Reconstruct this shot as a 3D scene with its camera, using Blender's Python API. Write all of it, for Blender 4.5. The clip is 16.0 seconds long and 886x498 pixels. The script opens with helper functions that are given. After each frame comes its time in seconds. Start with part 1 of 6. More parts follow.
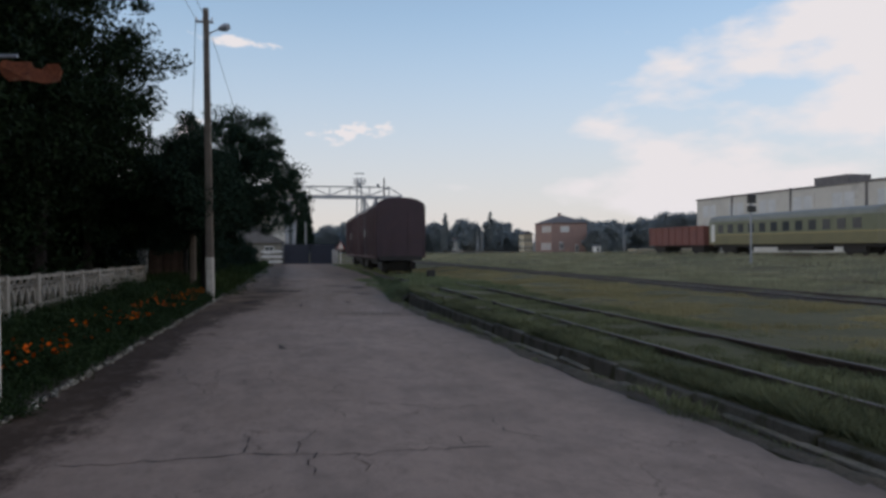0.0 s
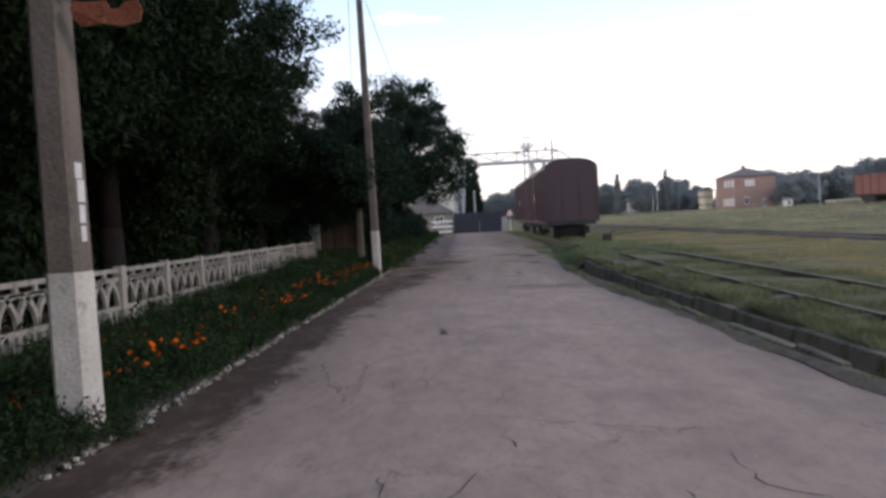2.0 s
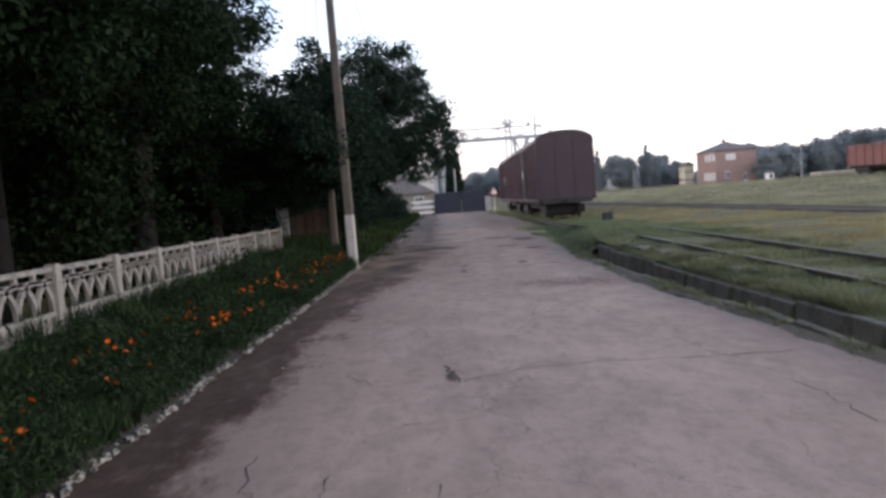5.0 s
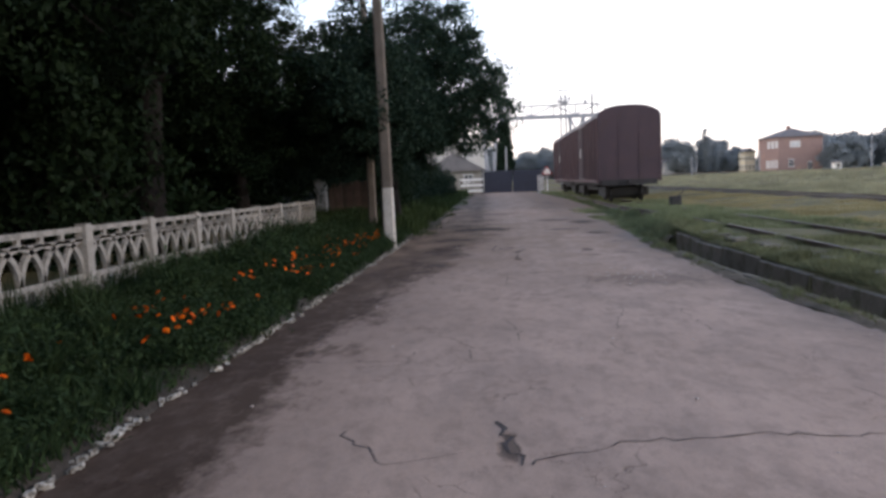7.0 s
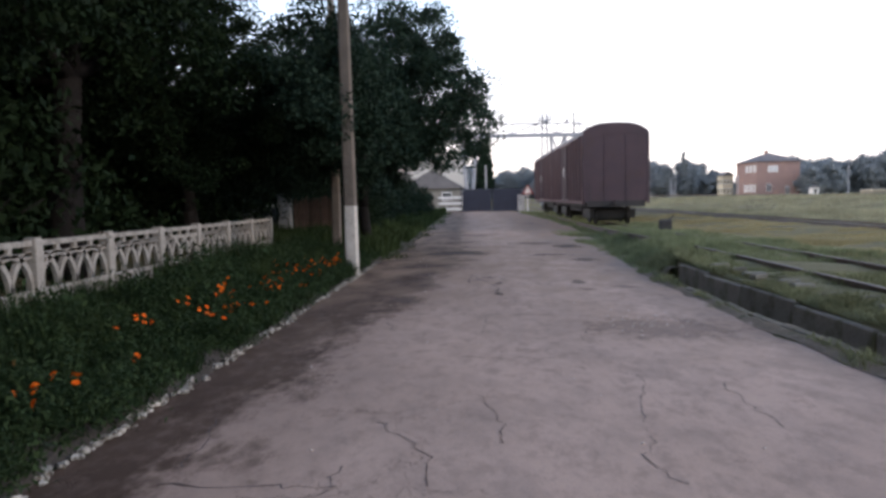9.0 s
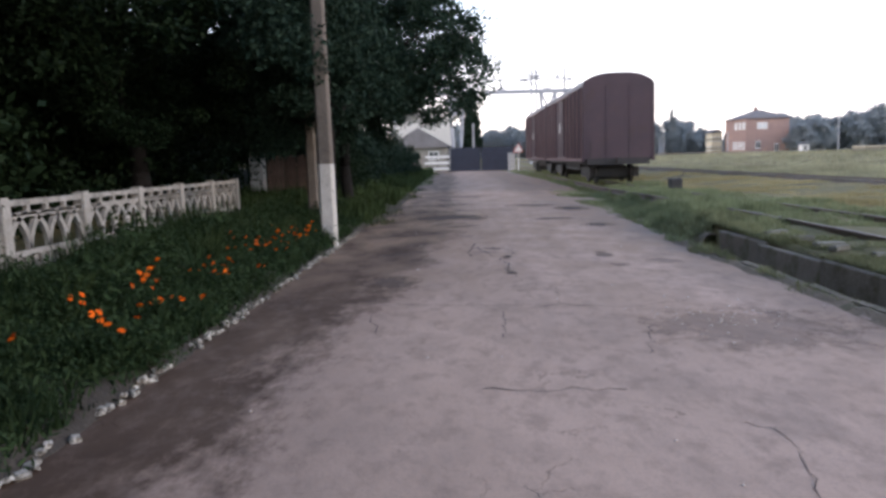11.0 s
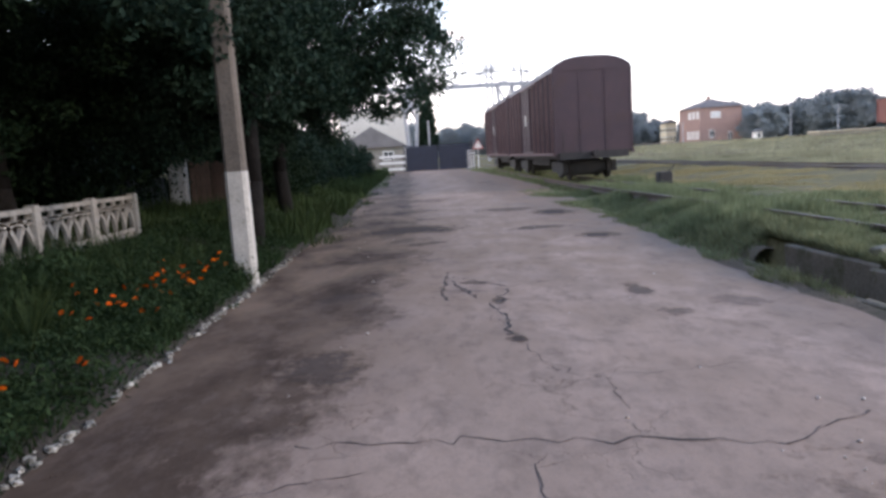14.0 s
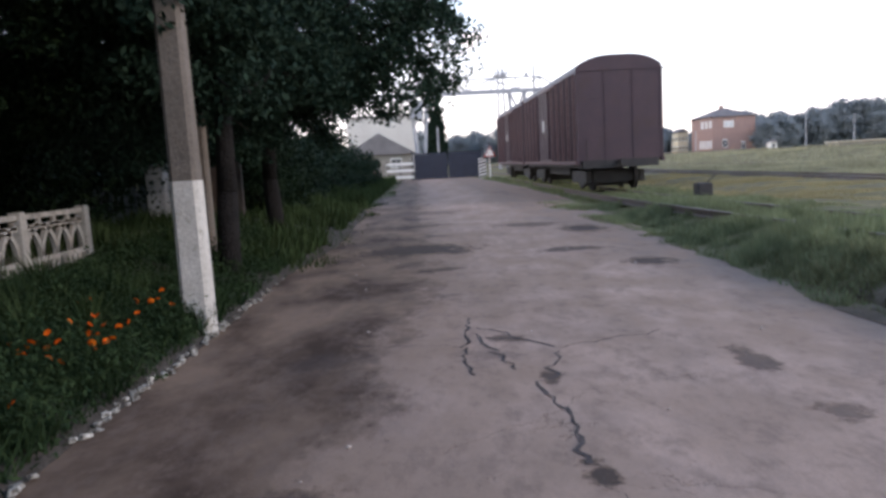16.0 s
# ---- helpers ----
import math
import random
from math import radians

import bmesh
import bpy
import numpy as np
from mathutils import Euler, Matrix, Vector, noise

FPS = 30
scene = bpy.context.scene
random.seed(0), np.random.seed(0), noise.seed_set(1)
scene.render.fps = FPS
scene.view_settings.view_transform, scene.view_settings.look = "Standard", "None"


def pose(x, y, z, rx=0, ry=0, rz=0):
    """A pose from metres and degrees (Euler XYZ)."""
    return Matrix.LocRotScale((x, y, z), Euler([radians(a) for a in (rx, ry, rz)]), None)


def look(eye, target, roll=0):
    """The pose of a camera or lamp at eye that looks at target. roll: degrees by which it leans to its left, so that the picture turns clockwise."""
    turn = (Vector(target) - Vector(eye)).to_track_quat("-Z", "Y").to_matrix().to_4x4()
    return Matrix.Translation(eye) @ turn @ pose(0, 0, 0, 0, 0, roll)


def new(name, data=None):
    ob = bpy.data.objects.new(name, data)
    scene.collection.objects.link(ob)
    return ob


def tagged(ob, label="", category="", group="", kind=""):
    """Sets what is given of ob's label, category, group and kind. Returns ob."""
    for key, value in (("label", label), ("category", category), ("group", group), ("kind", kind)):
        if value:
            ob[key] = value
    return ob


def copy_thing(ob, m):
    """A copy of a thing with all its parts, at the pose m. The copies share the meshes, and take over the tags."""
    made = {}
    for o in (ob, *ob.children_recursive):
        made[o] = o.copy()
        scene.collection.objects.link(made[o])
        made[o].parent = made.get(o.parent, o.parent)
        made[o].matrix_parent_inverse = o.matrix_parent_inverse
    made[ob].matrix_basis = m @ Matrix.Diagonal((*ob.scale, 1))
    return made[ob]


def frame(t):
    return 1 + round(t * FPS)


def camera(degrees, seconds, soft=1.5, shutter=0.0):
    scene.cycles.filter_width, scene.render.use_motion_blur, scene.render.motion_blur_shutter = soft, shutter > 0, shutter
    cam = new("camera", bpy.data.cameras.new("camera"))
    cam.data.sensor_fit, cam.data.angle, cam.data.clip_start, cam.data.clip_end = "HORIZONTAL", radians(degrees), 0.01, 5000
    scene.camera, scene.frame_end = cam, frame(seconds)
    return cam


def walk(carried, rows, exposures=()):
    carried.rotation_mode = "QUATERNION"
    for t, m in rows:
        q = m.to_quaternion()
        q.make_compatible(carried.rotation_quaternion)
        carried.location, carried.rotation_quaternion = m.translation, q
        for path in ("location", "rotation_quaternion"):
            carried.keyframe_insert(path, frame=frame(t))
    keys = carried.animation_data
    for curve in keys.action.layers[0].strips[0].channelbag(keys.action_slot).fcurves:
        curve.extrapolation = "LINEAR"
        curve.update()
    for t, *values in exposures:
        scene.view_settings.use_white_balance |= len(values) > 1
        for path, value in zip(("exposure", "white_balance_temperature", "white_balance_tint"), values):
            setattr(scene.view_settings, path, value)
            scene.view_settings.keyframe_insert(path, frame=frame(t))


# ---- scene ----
cam = camera(61.1, 16.0, soft=3.1)
PATH = [
    (0, (0.272, 2.729, 1.875), (0.707, 4.681, 1.874), -0.3),
    (0.5, (0.346, 2.92, 1.902), (0.695, 4.888, 1.822), -3.9),
    (1, (0.501, 3.552, 1.89), (0.563, 5.548, 1.773), -3.6),
    (1.5, (0.46, 4.231, 1.889), (0.564, 6.223, 1.742), -3.8),
    (2, (0.512, 4.718, 1.867), (0.495, 6.717, 1.789), -3.1),
    (2.5, (0.454, 5.41, 1.879), (0.445, 7.407, 1.767), -2.5),
    (3, (0.462, 6.03, 1.909), (0.438, 8.027, 1.792), -4.7),
    (3.5, (0.411, 6.812, 1.847), (0.308, 8.8, 1.654), -3.4),
    (4, (0.334, 7.333, 1.903), (0.373, 9.325, 1.723), -4.3),
    (6.5, (0.21, 10.725, 1.792), (0.179, 12.722, 1.69), -2.6),
    (7, (0.222, 11.303, 1.754), (0.13, 13.292, 1.571), -2.3),
    (7.5, (0.255, 11.834, 1.793), (0.332, 13.828, 1.664), -3.6),
    (8, (0.326, 12.458, 1.768), (0.3, 14.453, 1.634), 0.2),
    (8.5, (0.293, 13.123, 1.769), (0.313, 15.114, 1.58), -2.5),
    (9, (0.307, 13.646, 1.77), (0.274, 15.641, 1.631), -1.1),
    (11.5, (0.093, 16.87, 1.678), (0.12, 18.853, 1.421), -2.2),
    (12, (0.127, 17.492, 1.71), (0.274, 19.478, 1.523), -6.2),
    (12.5, (0.168, 18.184, 1.678), (0.247, 20.175, 1.508), -3.0),
    (13, (0.159, 18.773, 1.691), (0.318, 20.755, 1.479), -4.9),
    (13.5, (0.164, 19.421, 1.694), (0.287, 21.408, 1.505), -3.7),
    (14, (0.12, 20.015, 1.68), (0.231, 21.996, 1.428), -3.5),
    (14.5, (0.161, 20.612, 1.709), (0.374, 22.595, 1.558), -5.2),
    (15, (0.165, 21.346, 1.686), (0.37, 23.325, 1.488), -4.2),
    (15.5, (0.177, 21.903, 1.708), (0.386, 23.888, 1.571), -6.9),
    (16, (0.16, 22.591, 1.659), (0.252, 24.576, 1.429), -3.1),
]
# exposure: the picture brightens as the camera turns from the sky to the trees
walk(cam, [(t, look(eye, target, roll)) for t, eye, target, roll in PATH],
     exposures=((0, 0.22, 6450, 13), (0.5, 0.15, 6630, 14), (1.0, 0.36, 6700, 16), (1.5, 1.07, 6850, 19), (2.0, 1.24, 6850, 19), (3.0, 1.33, 6850, 19), (4.0, 1.6, 6750, 19), (6.5, 1.43, 6900, 19),
                (7.0, 1.48, 6830, 19), (7.5, 1.65, 6720, 19), (9.0, 1.6, 6720, 19), (11.5, 1.95, 6650, 19), (12.5, 1.92, 6600, 19), (14.5, 1.94, 6650, 19), (16.0, 1.77, 6580, 19)))

# ---------------------------------------------------------------- light
SUN_ELEV, SUN_ROT = radians(20), radians(250)
world = bpy.data.worlds.new("evening_sky")
scene.world = world
world.use_nodes = True
wn, wl = world.node_tree.nodes, world.node_tree.links
wn.clear()
w_out = wn.new("ShaderNodeOutputWorld")
w_bg = wn.new("ShaderNodeBackground")
w_bg.inputs["Strength"].default_value = 0.125
w_sky = wn.new("ShaderNodeTexSky")
w_sky.sky_type = 'NISHITA'
w_sky.sun_disc = False
w_sky.sun_elevation, w_sky.sun_rotation = SUN_ELEV, SUN_ROT
w_sky.air_density, w_sky.dust_density, w_sky.ozone_density = 1.0, 1.2, 1.5
w_tc = wn.new("ShaderNodeTexCoord")
w_map = wn.new("ShaderNodeMapping")
w_map.inputs["Scale"].default_value = (2.2, 2.2, 5.5)
w_map.inputs["Location"].default_value = (0.35, 0.1, 0.2)
w_noise = wn.new("ShaderNodeTexNoise")
w_noise.inputs["Scale"].default_value = 1.7
w_noise.inputs["Detail"].default_value = 7
w_noise.inputs["Roughness"].default_value = 0.52
w_ramp = wn.new("ShaderNodeValToRGB")
w_ramp.color_ramp.elements[0].position = 0.56
w_ramp.color_ramp.elements[1].position = 0.65
# a pale haze towards the horizon
w_sep = wn.new("ShaderNodeSeparateXYZ")
wl.new(w_tc.outputs["Generated"], w_sep.inputs[0])
w_low = wn.new("ShaderNodeMapRange")
w_low.interpolation_type = 'SMOOTHSTEP'
w_low.inputs["From Min"].default_value, w_low.inputs["From Max"].default_value = 0.0, 0.6
w_low.inputs["To Min"].default_value, w_low.inputs["To Max"].default_value = 0.92, 0.0
wl.new(w_sep.outputs["Z"], w_low.inputs["Value"])
w_haze = wn.new("ShaderNodeMixRGB")
w_tone = wn.new("ShaderNodeMixRGB")
w_tone.inputs["Color1"].default_value, w_tone.inputs["Color2"].default_value = (5.0, 4.75, 4.5, 1), (3.3, 4.7, 6.0, 1)
w_up = wn.new("ShaderNodeMapRange")
w_up.inputs["From Min"].default_value, w_up.inputs["From Max"].default_value = 0.03, 0.30
wl.new(w_sep.outputs["Z"], w_up.inputs["Value"])
wl.new(w_up.outputs[0], w_tone.inputs["Fac"])
wl.new(w_tone.outputs["Color"], w_haze.inputs["Color2"])
wl.new(w_low.outputs[0], w_haze.inputs["Fac"])
wl.new(w_sky.outputs["Color"], w_haze.inputs["Color1"])
# one bank of cumulus over the yard, thin streaks elsewhere
w_dot = wn.new("ShaderNodeVectorMath")
w_dot.operation = 'DOT_PRODUCT'
w_dot.inputs[1].default_value = (0.57, 0.80, 0.18)
wl.new(w_tc.outputs["Generated"], w_dot.inputs[0])
w_bank = wn.new("ShaderNodeMapRange")
w_bank.inputs["From Min"].default_value, w_bank.inputs["From Max"].default_value = 0.955, 0.99
w_bank.inputs["To Min"].default_value, w_bank.inputs["To Max"].default_value = -0.075, 0.145
wl.new(w_dot.outputs["Value"], w_bank.inputs["Value"])
w_add = wn.new("ShaderNodeMath")
w_add.operation = 'ADD'
wl.new(w_noise.outputs["Fac"], w_add.inputs[0])
wl.new(w_bank.outputs[0], w_add.inputs[1])


def w_math(op, a, b):
    node = wn.new("ShaderNodeMath")
    node.operation = op
    for k, v in enumerate((a, b)):
        if isinstance(v, (int, float)):
            node.inputs[k].default_value = v
        else:
            wl.new(v, node.inputs[k])
    return node.outputs[0]


# single small clouds ahead: bearing, height, half width, half height, slant, density
w_cloud = w_add.outputs[0]
w_fray = wn.new("ShaderNodeTexNoise")
w_fray.inputs["Scale"].default_value, w_fray.inputs["Detail"].default_value, w_fray.inputs["Roughness"].default_value = 11.0, 7, 0.62
wl.new(w_map.outputs["Vector"], w_fray.inputs["Vector"])
w_fray_fac = w_math('MAXIMUM', w_math('MULTIPLY', w_math('SUBTRACT', w_fray.outputs["Fac"], 0.33), 5.0), 0)
w_bearing = w_math('DIVIDE', w_sep.outputs["X"], w_math('MAXIMUM', w_sep.outputs["Y"], 0.05))
for u0, z0, wide, high, slant, dense in ((-0.045, 0.257, 0.13, 0.013, -0.09, 0.27), (0.095, 0.153, 0.11, 0.026, 0.1, 0.34), (-0.11, 0.153, 0.07, 0.024, 0.0, 0.32), (0.272, 0.272, 0.03, 0.012, 0.1, 0.26)):
    du = w_math('SUBTRACT', w_bearing, u0)
    dz = w_math('SUBTRACT', w_math('SUBTRACT', w_sep.outputs["Z"], z0), w_math('MULTIPLY', du, slant))
    ru_, rz_ = w_math('MULTIPLY', du, 1 / wide), w_math('MULTIPLY', dz, 1 / high)
    off = w_math('SQRT', w_math('ADD', w_math('MULTIPLY', ru_, ru_), w_math('MULTIPLY', rz_, rz_)), 0)
    w_cloud = w_math('ADD', w_cloud, w_math('MULTIPLY', w_math('MULTIPLY', w_math('MAXIMUM', w_math('SUBTRACT', 1, off), 0), w_fray_fac), dense))
w_mix = wn.new("ShaderNodeMixRGB")
w_mix.inputs["Color2"].default_value = (5.5, 5.3, 5.3, 1)
wl.new(w_tc.outputs["Generated"], w_map.inputs["Vector"])
wl.new(w_map.outputs["Vector"], w_noise.inputs["Vector"])
wl.new(w_cloud, w_ramp.inputs["Fac"])
wl.new(w_ramp.outputs["Color"], w_mix.inputs["Fac"])
wl.new(w_haze.outputs["Color"], w_mix.inputs["Color1"])
wl.new(w_mix.outputs["Color"], w_bg.inputs["Color"])
wl.new(w_bg.outputs["Background"], w_out.inputs["Surface"])
sun_data = bpy.data.lights.new("sun", 'SUN')
sun_data.energy, sun_data.angle, sun_data.color = 0.5, radians(12), (1.0, 0.9, 0.8)
sun = new("sun", sun_data)
sun.rotation_euler = Euler((radians(70), 0, radians(70)))

# ---------------------------------------------------------------- materials


def material(name, base, base2=None, rough=0.85, scale=3.0, fine=40.0, bump=0.3, dist=0.02, metal=0.0,
             stain=None, stain_scale=0.8, stain_cut=0.58, island=0.0, vary=0.0, glow=0.0):
    """A weathered surface: two colours mixed by coarse and fine noise, stains with shapes of their own, fine relief."""
    m = bpy.data.materials.new(name)
    m.use_nodes = True
    n, l = m.node_tree.nodes, m.node_tree.links
    bsdf = n["Principled BSDF"]
    bsdf.inputs["Roughness"].default_value = rough
    bsdf.inputs["Metallic"].default_value = metal
    if rough > 0.7:
        bsdf.inputs["Specular IOR Level"].default_value = 0.12
    tc = n.new("ShaderNodeTexCoord")
    a, b = n.new("ShaderNodeTexNoise"), n.new("ShaderNodeTexNoise")
    a.inputs["Scale"].default_value, b.inputs["Scale"].default_value = scale, fine
    a.inputs["Detail"].default_value, b.inputs["Detail"].default_value = 5, 4
    for t in (a, b):
        l.new(tc.outputs["Object"], t.inputs["Vector"])
    mx = n.new("ShaderNodeMath")
    mx.operation = 'ADD'
    l.new(a.outputs["Fac"], mx.inputs[0])
    l.new(b.outputs["Fac"], mx.inputs[1])
    rp = n.new("ShaderNodeMapRange")
    rp.inputs["From Min"].default_value, rp.inputs["From Max"].default_value = 0.72, 1.28
    l.new(mx.outputs[0], rp.inputs["Value"])
    mix = n.new("ShaderNodeMixRGB")
    mix.inputs["Color1"].default_value = (*base, 1)
    mix.inputs["Color2"].default_value = (*(base2 or [c * 0.72 for c in base]), 1)
    l.new(rp.outputs[0], mix.inputs["Fac"])
    out = mix.outputs["Color"]
    if stain:
        s = n.new("ShaderNodeTexNoise")
        s.inputs["Scale"].default_value = stain_scale
        s.inputs["Detail"].default_value = 8
        s.inputs["Roughness"].default_value = 0.65
        l.new(tc.outputs["Object"], s.inputs["Vector"])
        sr = n.new("ShaderNodeMapRange")
        sr.inputs["From Min"].default_value, sr.inputs["From Max"].default_value = stain_cut, stain_cut + 0.12
        l.new(s.outputs["Fac"], sr.inputs["Value"])
        sm = n.new("ShaderNodeMixRGB")
        sm.inputs["Color2"].default_value = (*stain, 1)
        l.new(sr.outputs[0], sm.inputs["Fac"])
        l.new(out, sm.inputs["Color1"])
        out = sm.outputs["Color"]
    if island or vary:
        if island:
            g = n.new("ShaderNodeNewGeometry")
            src, amount = g.outputs["Random Per Island"], island
        else:
            g = n.new("ShaderNodeObjectInfo")
            src, amount = g.outputs["Random"], vary
        vr = n.new("ShaderNodeMapRange")
        vr.inputs["To Min"].default_value, vr.inputs["To Max"].default_value = 1 - amount, 1 + amount
        l.new(src, vr.inputs["Value"])
        hs = n.new("ShaderNodeHueSaturation")
        l.new(vr.outputs[0], hs.inputs["Value"])
        l.new(out, hs.inputs["Color"])
        out = hs.outputs["Color"]
    l.new(out, bsdf.inputs["Base Color"])
    if bump:
        bp = n.new("ShaderNodeBump")
        bp.inputs["Strength"].default_value, bp.inputs["Distance"].default_value = bump, dist
        l.new(mx.outputs[0], bp.inputs["Height"])
        l.new(bp.outputs["Normal"], bsdf.inputs["Normal"])
    if glow:
        bsdf.inputs["Emission Strength"].default_value = glow
    return m


def leaf_material(name, base, base2, through_light=0.25, patch=0.0, patch_scale=0.4):
    m = bpy.data.materials.new(name)
    m.use_nodes = True
    n, l = m.node_tree.nodes, m.node_tree.links
    bsdf, out = n["Principled BSDF"], n["Material Output"]
    g = n.new("ShaderNodeNewGeometry")
    mix = n.new("ShaderNodeMixRGB")
    mix.inputs["Color1"].default_value, mix.inputs["Color2"].default_value = (*base, 1), (*base2, 1)
    l.new(g.outputs["Random Per Island"], mix.inputs["Fac"])
    color = mix.outputs["Color"]
    if patch:
        tc, spots = n.new("ShaderNodeTexCoord"), n.new("ShaderNodeTexNoise")
        spots.inputs["Scale"].default_value, spots.inputs["Detail"].default_value = patch_scale, 6
        spots.inputs["Roughness"].default_value = 0.65
        l.new(tc.outputs["Object"], spots.inputs["Vector"])
        tone = n.new("ShaderNodeMapRange")
        tone.inputs["From Min"].default_value, tone.inputs["From Max"].default_value = 0.35, 0.65
        tone.inputs["To Min"].default_value, tone.inputs["To Max"].default_value = 1 - patch, 1 + patch
        l.new(spots.outputs["Fac"], tone.inputs["Value"])
        hs = n.new("ShaderNodeHueSaturation")
        l.new(tone.outputs[0], hs.inputs["Value"])
        l.new(color, hs.inputs["Color"])
        color = hs.outputs["Color"]
    l.new(color, bsdf.inputs["Base Color"])
    bsdf.inputs["Roughness"].default_value = 0.6
    bsdf.inputs["Specular IOR Level"].default_value = 0.05
    tr = n.new("ShaderNodeBsdfTranslucent")
    l.new(color, tr.inputs["Color"])
    sh = n.new("ShaderNodeMixShader")
    sh.inputs["Fac"].default_value = through_light
    l.new(bsdf.outputs[0], sh.inputs[1])
    l.new(tr.outputs[0], sh.inputs[2])
    l.new(sh.outputs[0], out.inputs["Surface"])
    return m


# hollows in the road: x, y, half width, half length, how dark
HOLLOWS = ((1.0, 25.95, 0.08, 0.13, 0.95), (1.1, 27.65, 0.07, 0.14, 0.85), (0.98, 29.0, 0.14, 0.16, 0.7), (2.62, 27.8, 0.10, 0.38, 0.7), (2.57, 26.63, 0.14, 0.16, 0.6), (3.3, 26.9, 0.25, 0.25, 0.4),
           (3.72, 33.5, 0.32, 0.38, 0.97), (4.15, 39.4, 0.42, 0.7, 1.0), (3.1, 41.0, 0.7, 0.5, 0.7), (3.0, 35.6, 0.5, 0.32, 0.8), (0.3, 36.8, 1.0, 0.75, 0.97), (0.95, 36.2, 0.35, 0.4, 0.9),
           (0.6, 33.8, 0.3, 0.2, 0.75), (0.4, 42.2, 0.9, 0.3, 0.7), (-0.55, 25.6, 0.28, 0.42, 0.75), (0.36, 15.4, 0.05, 0.2, 0.75), (2.75, 22.5, 0.75, 0.7, 0.42), (0.3, 47.0, 1.5, 0.8, 0.5))


def road_material():
    """Old pale concrete: broad dusty and damp patches, a net of cracks, wandering joints across."""
    m = bpy.data.materials.new("worn_concrete_road")
    m.use_nodes = True
    n, l = m.node_tree.nodes, m.node_tree.links
    bsdf = n["Principled BSDF"]
    tc = n.new("ShaderNodeTexCoord")

    def noise_node(scale, detail=6, rough=0.6, vec=None):
        t = n.new("ShaderNodeTexNoise")
        t.inputs["Scale"].default_value, t.inputs["Detail"].default_value = scale, detail
        t.inputs["Roughness"].default_value = rough
        l.new(vec or tc.outputs["Object"], t.inputs["Vector"])
        return t

    def ranged(src, lo, hi, to_lo=0.0, to_hi=1.0):
        r = n.new("ShaderNodeMapRange")
        r.inputs["From Min"].default_value, r.inputs["From Max"].default_value = lo, hi
        r.inputs["To Min"].default_value, r.inputs["To Max"].default_value = to_lo, to_hi
        l.new(src, r.inputs["Value"])
        return r.outputs[0]

    def math(op, a, b):
        t = n.new("ShaderNodeMath")
        t.operation = op
        for k, v in enumerate((a, b)):
            if isinstance(v, (int, float)):
                t.inputs[k].default_value = v
            else:
                l.new(v, t.inputs[k])
        return t.outputs[0]

    def mixed(fac, a, color):
        t = n.new("ShaderNodeMixRGB")
        l.new(fac, t.inputs["Fac"])
        if isinstance(a, tuple):
            t.inputs["Color1"].default_value = (*a, 1)
        else:
            l.new(a, t.inputs["Color1"])
        t.inputs["Color2"].default_value = (*color, 1)
        return t.outputs["Color"]

    drag = n.new("ShaderNodeVectorMath")
    drag.operation = 'MULTIPLY'
    drag.inputs[1].default_value = (1.0, 0.55, 1.0)
    l.new(tc.outputs["Object"], drag.inputs[0])
    worn = drag.outputs[0]
    broad, mid, grain = noise_node(0.45, vec=worn), noise_node(2.6, vec=worn), noise_node(60, 3)
    col = mixed(ranged(broad.outputs["Fac"], 0.35, 0.65), (0.555, 0.388, 0.298), (0.455, 0.315, 0.237))
    col = mixed(ranged(mid.outputs["Fac"], 0.45, 0.75, 0, 0.6), col, (0.30, 0.22, 0.175))
    col = mixed(ranged(noise_node(12, 5, 0.7, worn).outputs['Fac'], 0.5, 0.75, 0, 0.4), col, (0.25, 0.185, 0.145))
    col = mixed(ranged(grain.outputs["Fac"], 0.5, 0.8, 0, 0.5), col, (0.24, 0.20, 0.18))
    # crack net: cells bent by noise, shown in some areas only
    warp = n.new("ShaderNodeVectorMath")
    warp.operation = 'MULTIPLY_ADD'
    wob = noise_node(1.6, 5)
    l.new(wob.outputs["Color"], warp.inputs[0])
    warp.inputs[1].default_value = (0.9, 0.9, 0.9)
    l.new(tc.outputs["Object"], warp.inputs[2])
    lines = []
    for scale, width, lo in ((0.6, 0.004, 0.52), (1.5, 0.008, 0.56), (4.0, 0.016, 0.62)):
        v = n.new("ShaderNodeTexVoronoi")
        v.feature = 'DISTANCE_TO_EDGE'
        v.inputs["Scale"].default_value = scale
        l.new(warp.outputs[0], v.inputs["Vector"])
        line = ranged(v.outputs["Distance"], 0.0, width, 1.0, 0.0)
        area = ranged(noise_node(0.5 + scale * 0.1, 3).outputs["Fac"], lo, lo + 0.08)
        lines.append(math('MULTIPLY', line, area))
    crack = math('MAXIMUM', math('MAXIMUM', lines[0], lines[1]), lines[2])
    col = mixed(math('MULTIPLY', crack, 0.7), col, (0.075, 0.06, 0.05))
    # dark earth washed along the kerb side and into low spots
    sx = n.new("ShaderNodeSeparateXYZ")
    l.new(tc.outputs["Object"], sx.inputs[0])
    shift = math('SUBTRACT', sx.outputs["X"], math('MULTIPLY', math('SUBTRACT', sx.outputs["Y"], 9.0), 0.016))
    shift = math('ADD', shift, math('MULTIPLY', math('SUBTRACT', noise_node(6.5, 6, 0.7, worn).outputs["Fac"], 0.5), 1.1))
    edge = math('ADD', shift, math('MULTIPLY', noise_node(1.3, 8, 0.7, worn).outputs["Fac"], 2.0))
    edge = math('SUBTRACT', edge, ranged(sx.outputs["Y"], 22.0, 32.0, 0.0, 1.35))
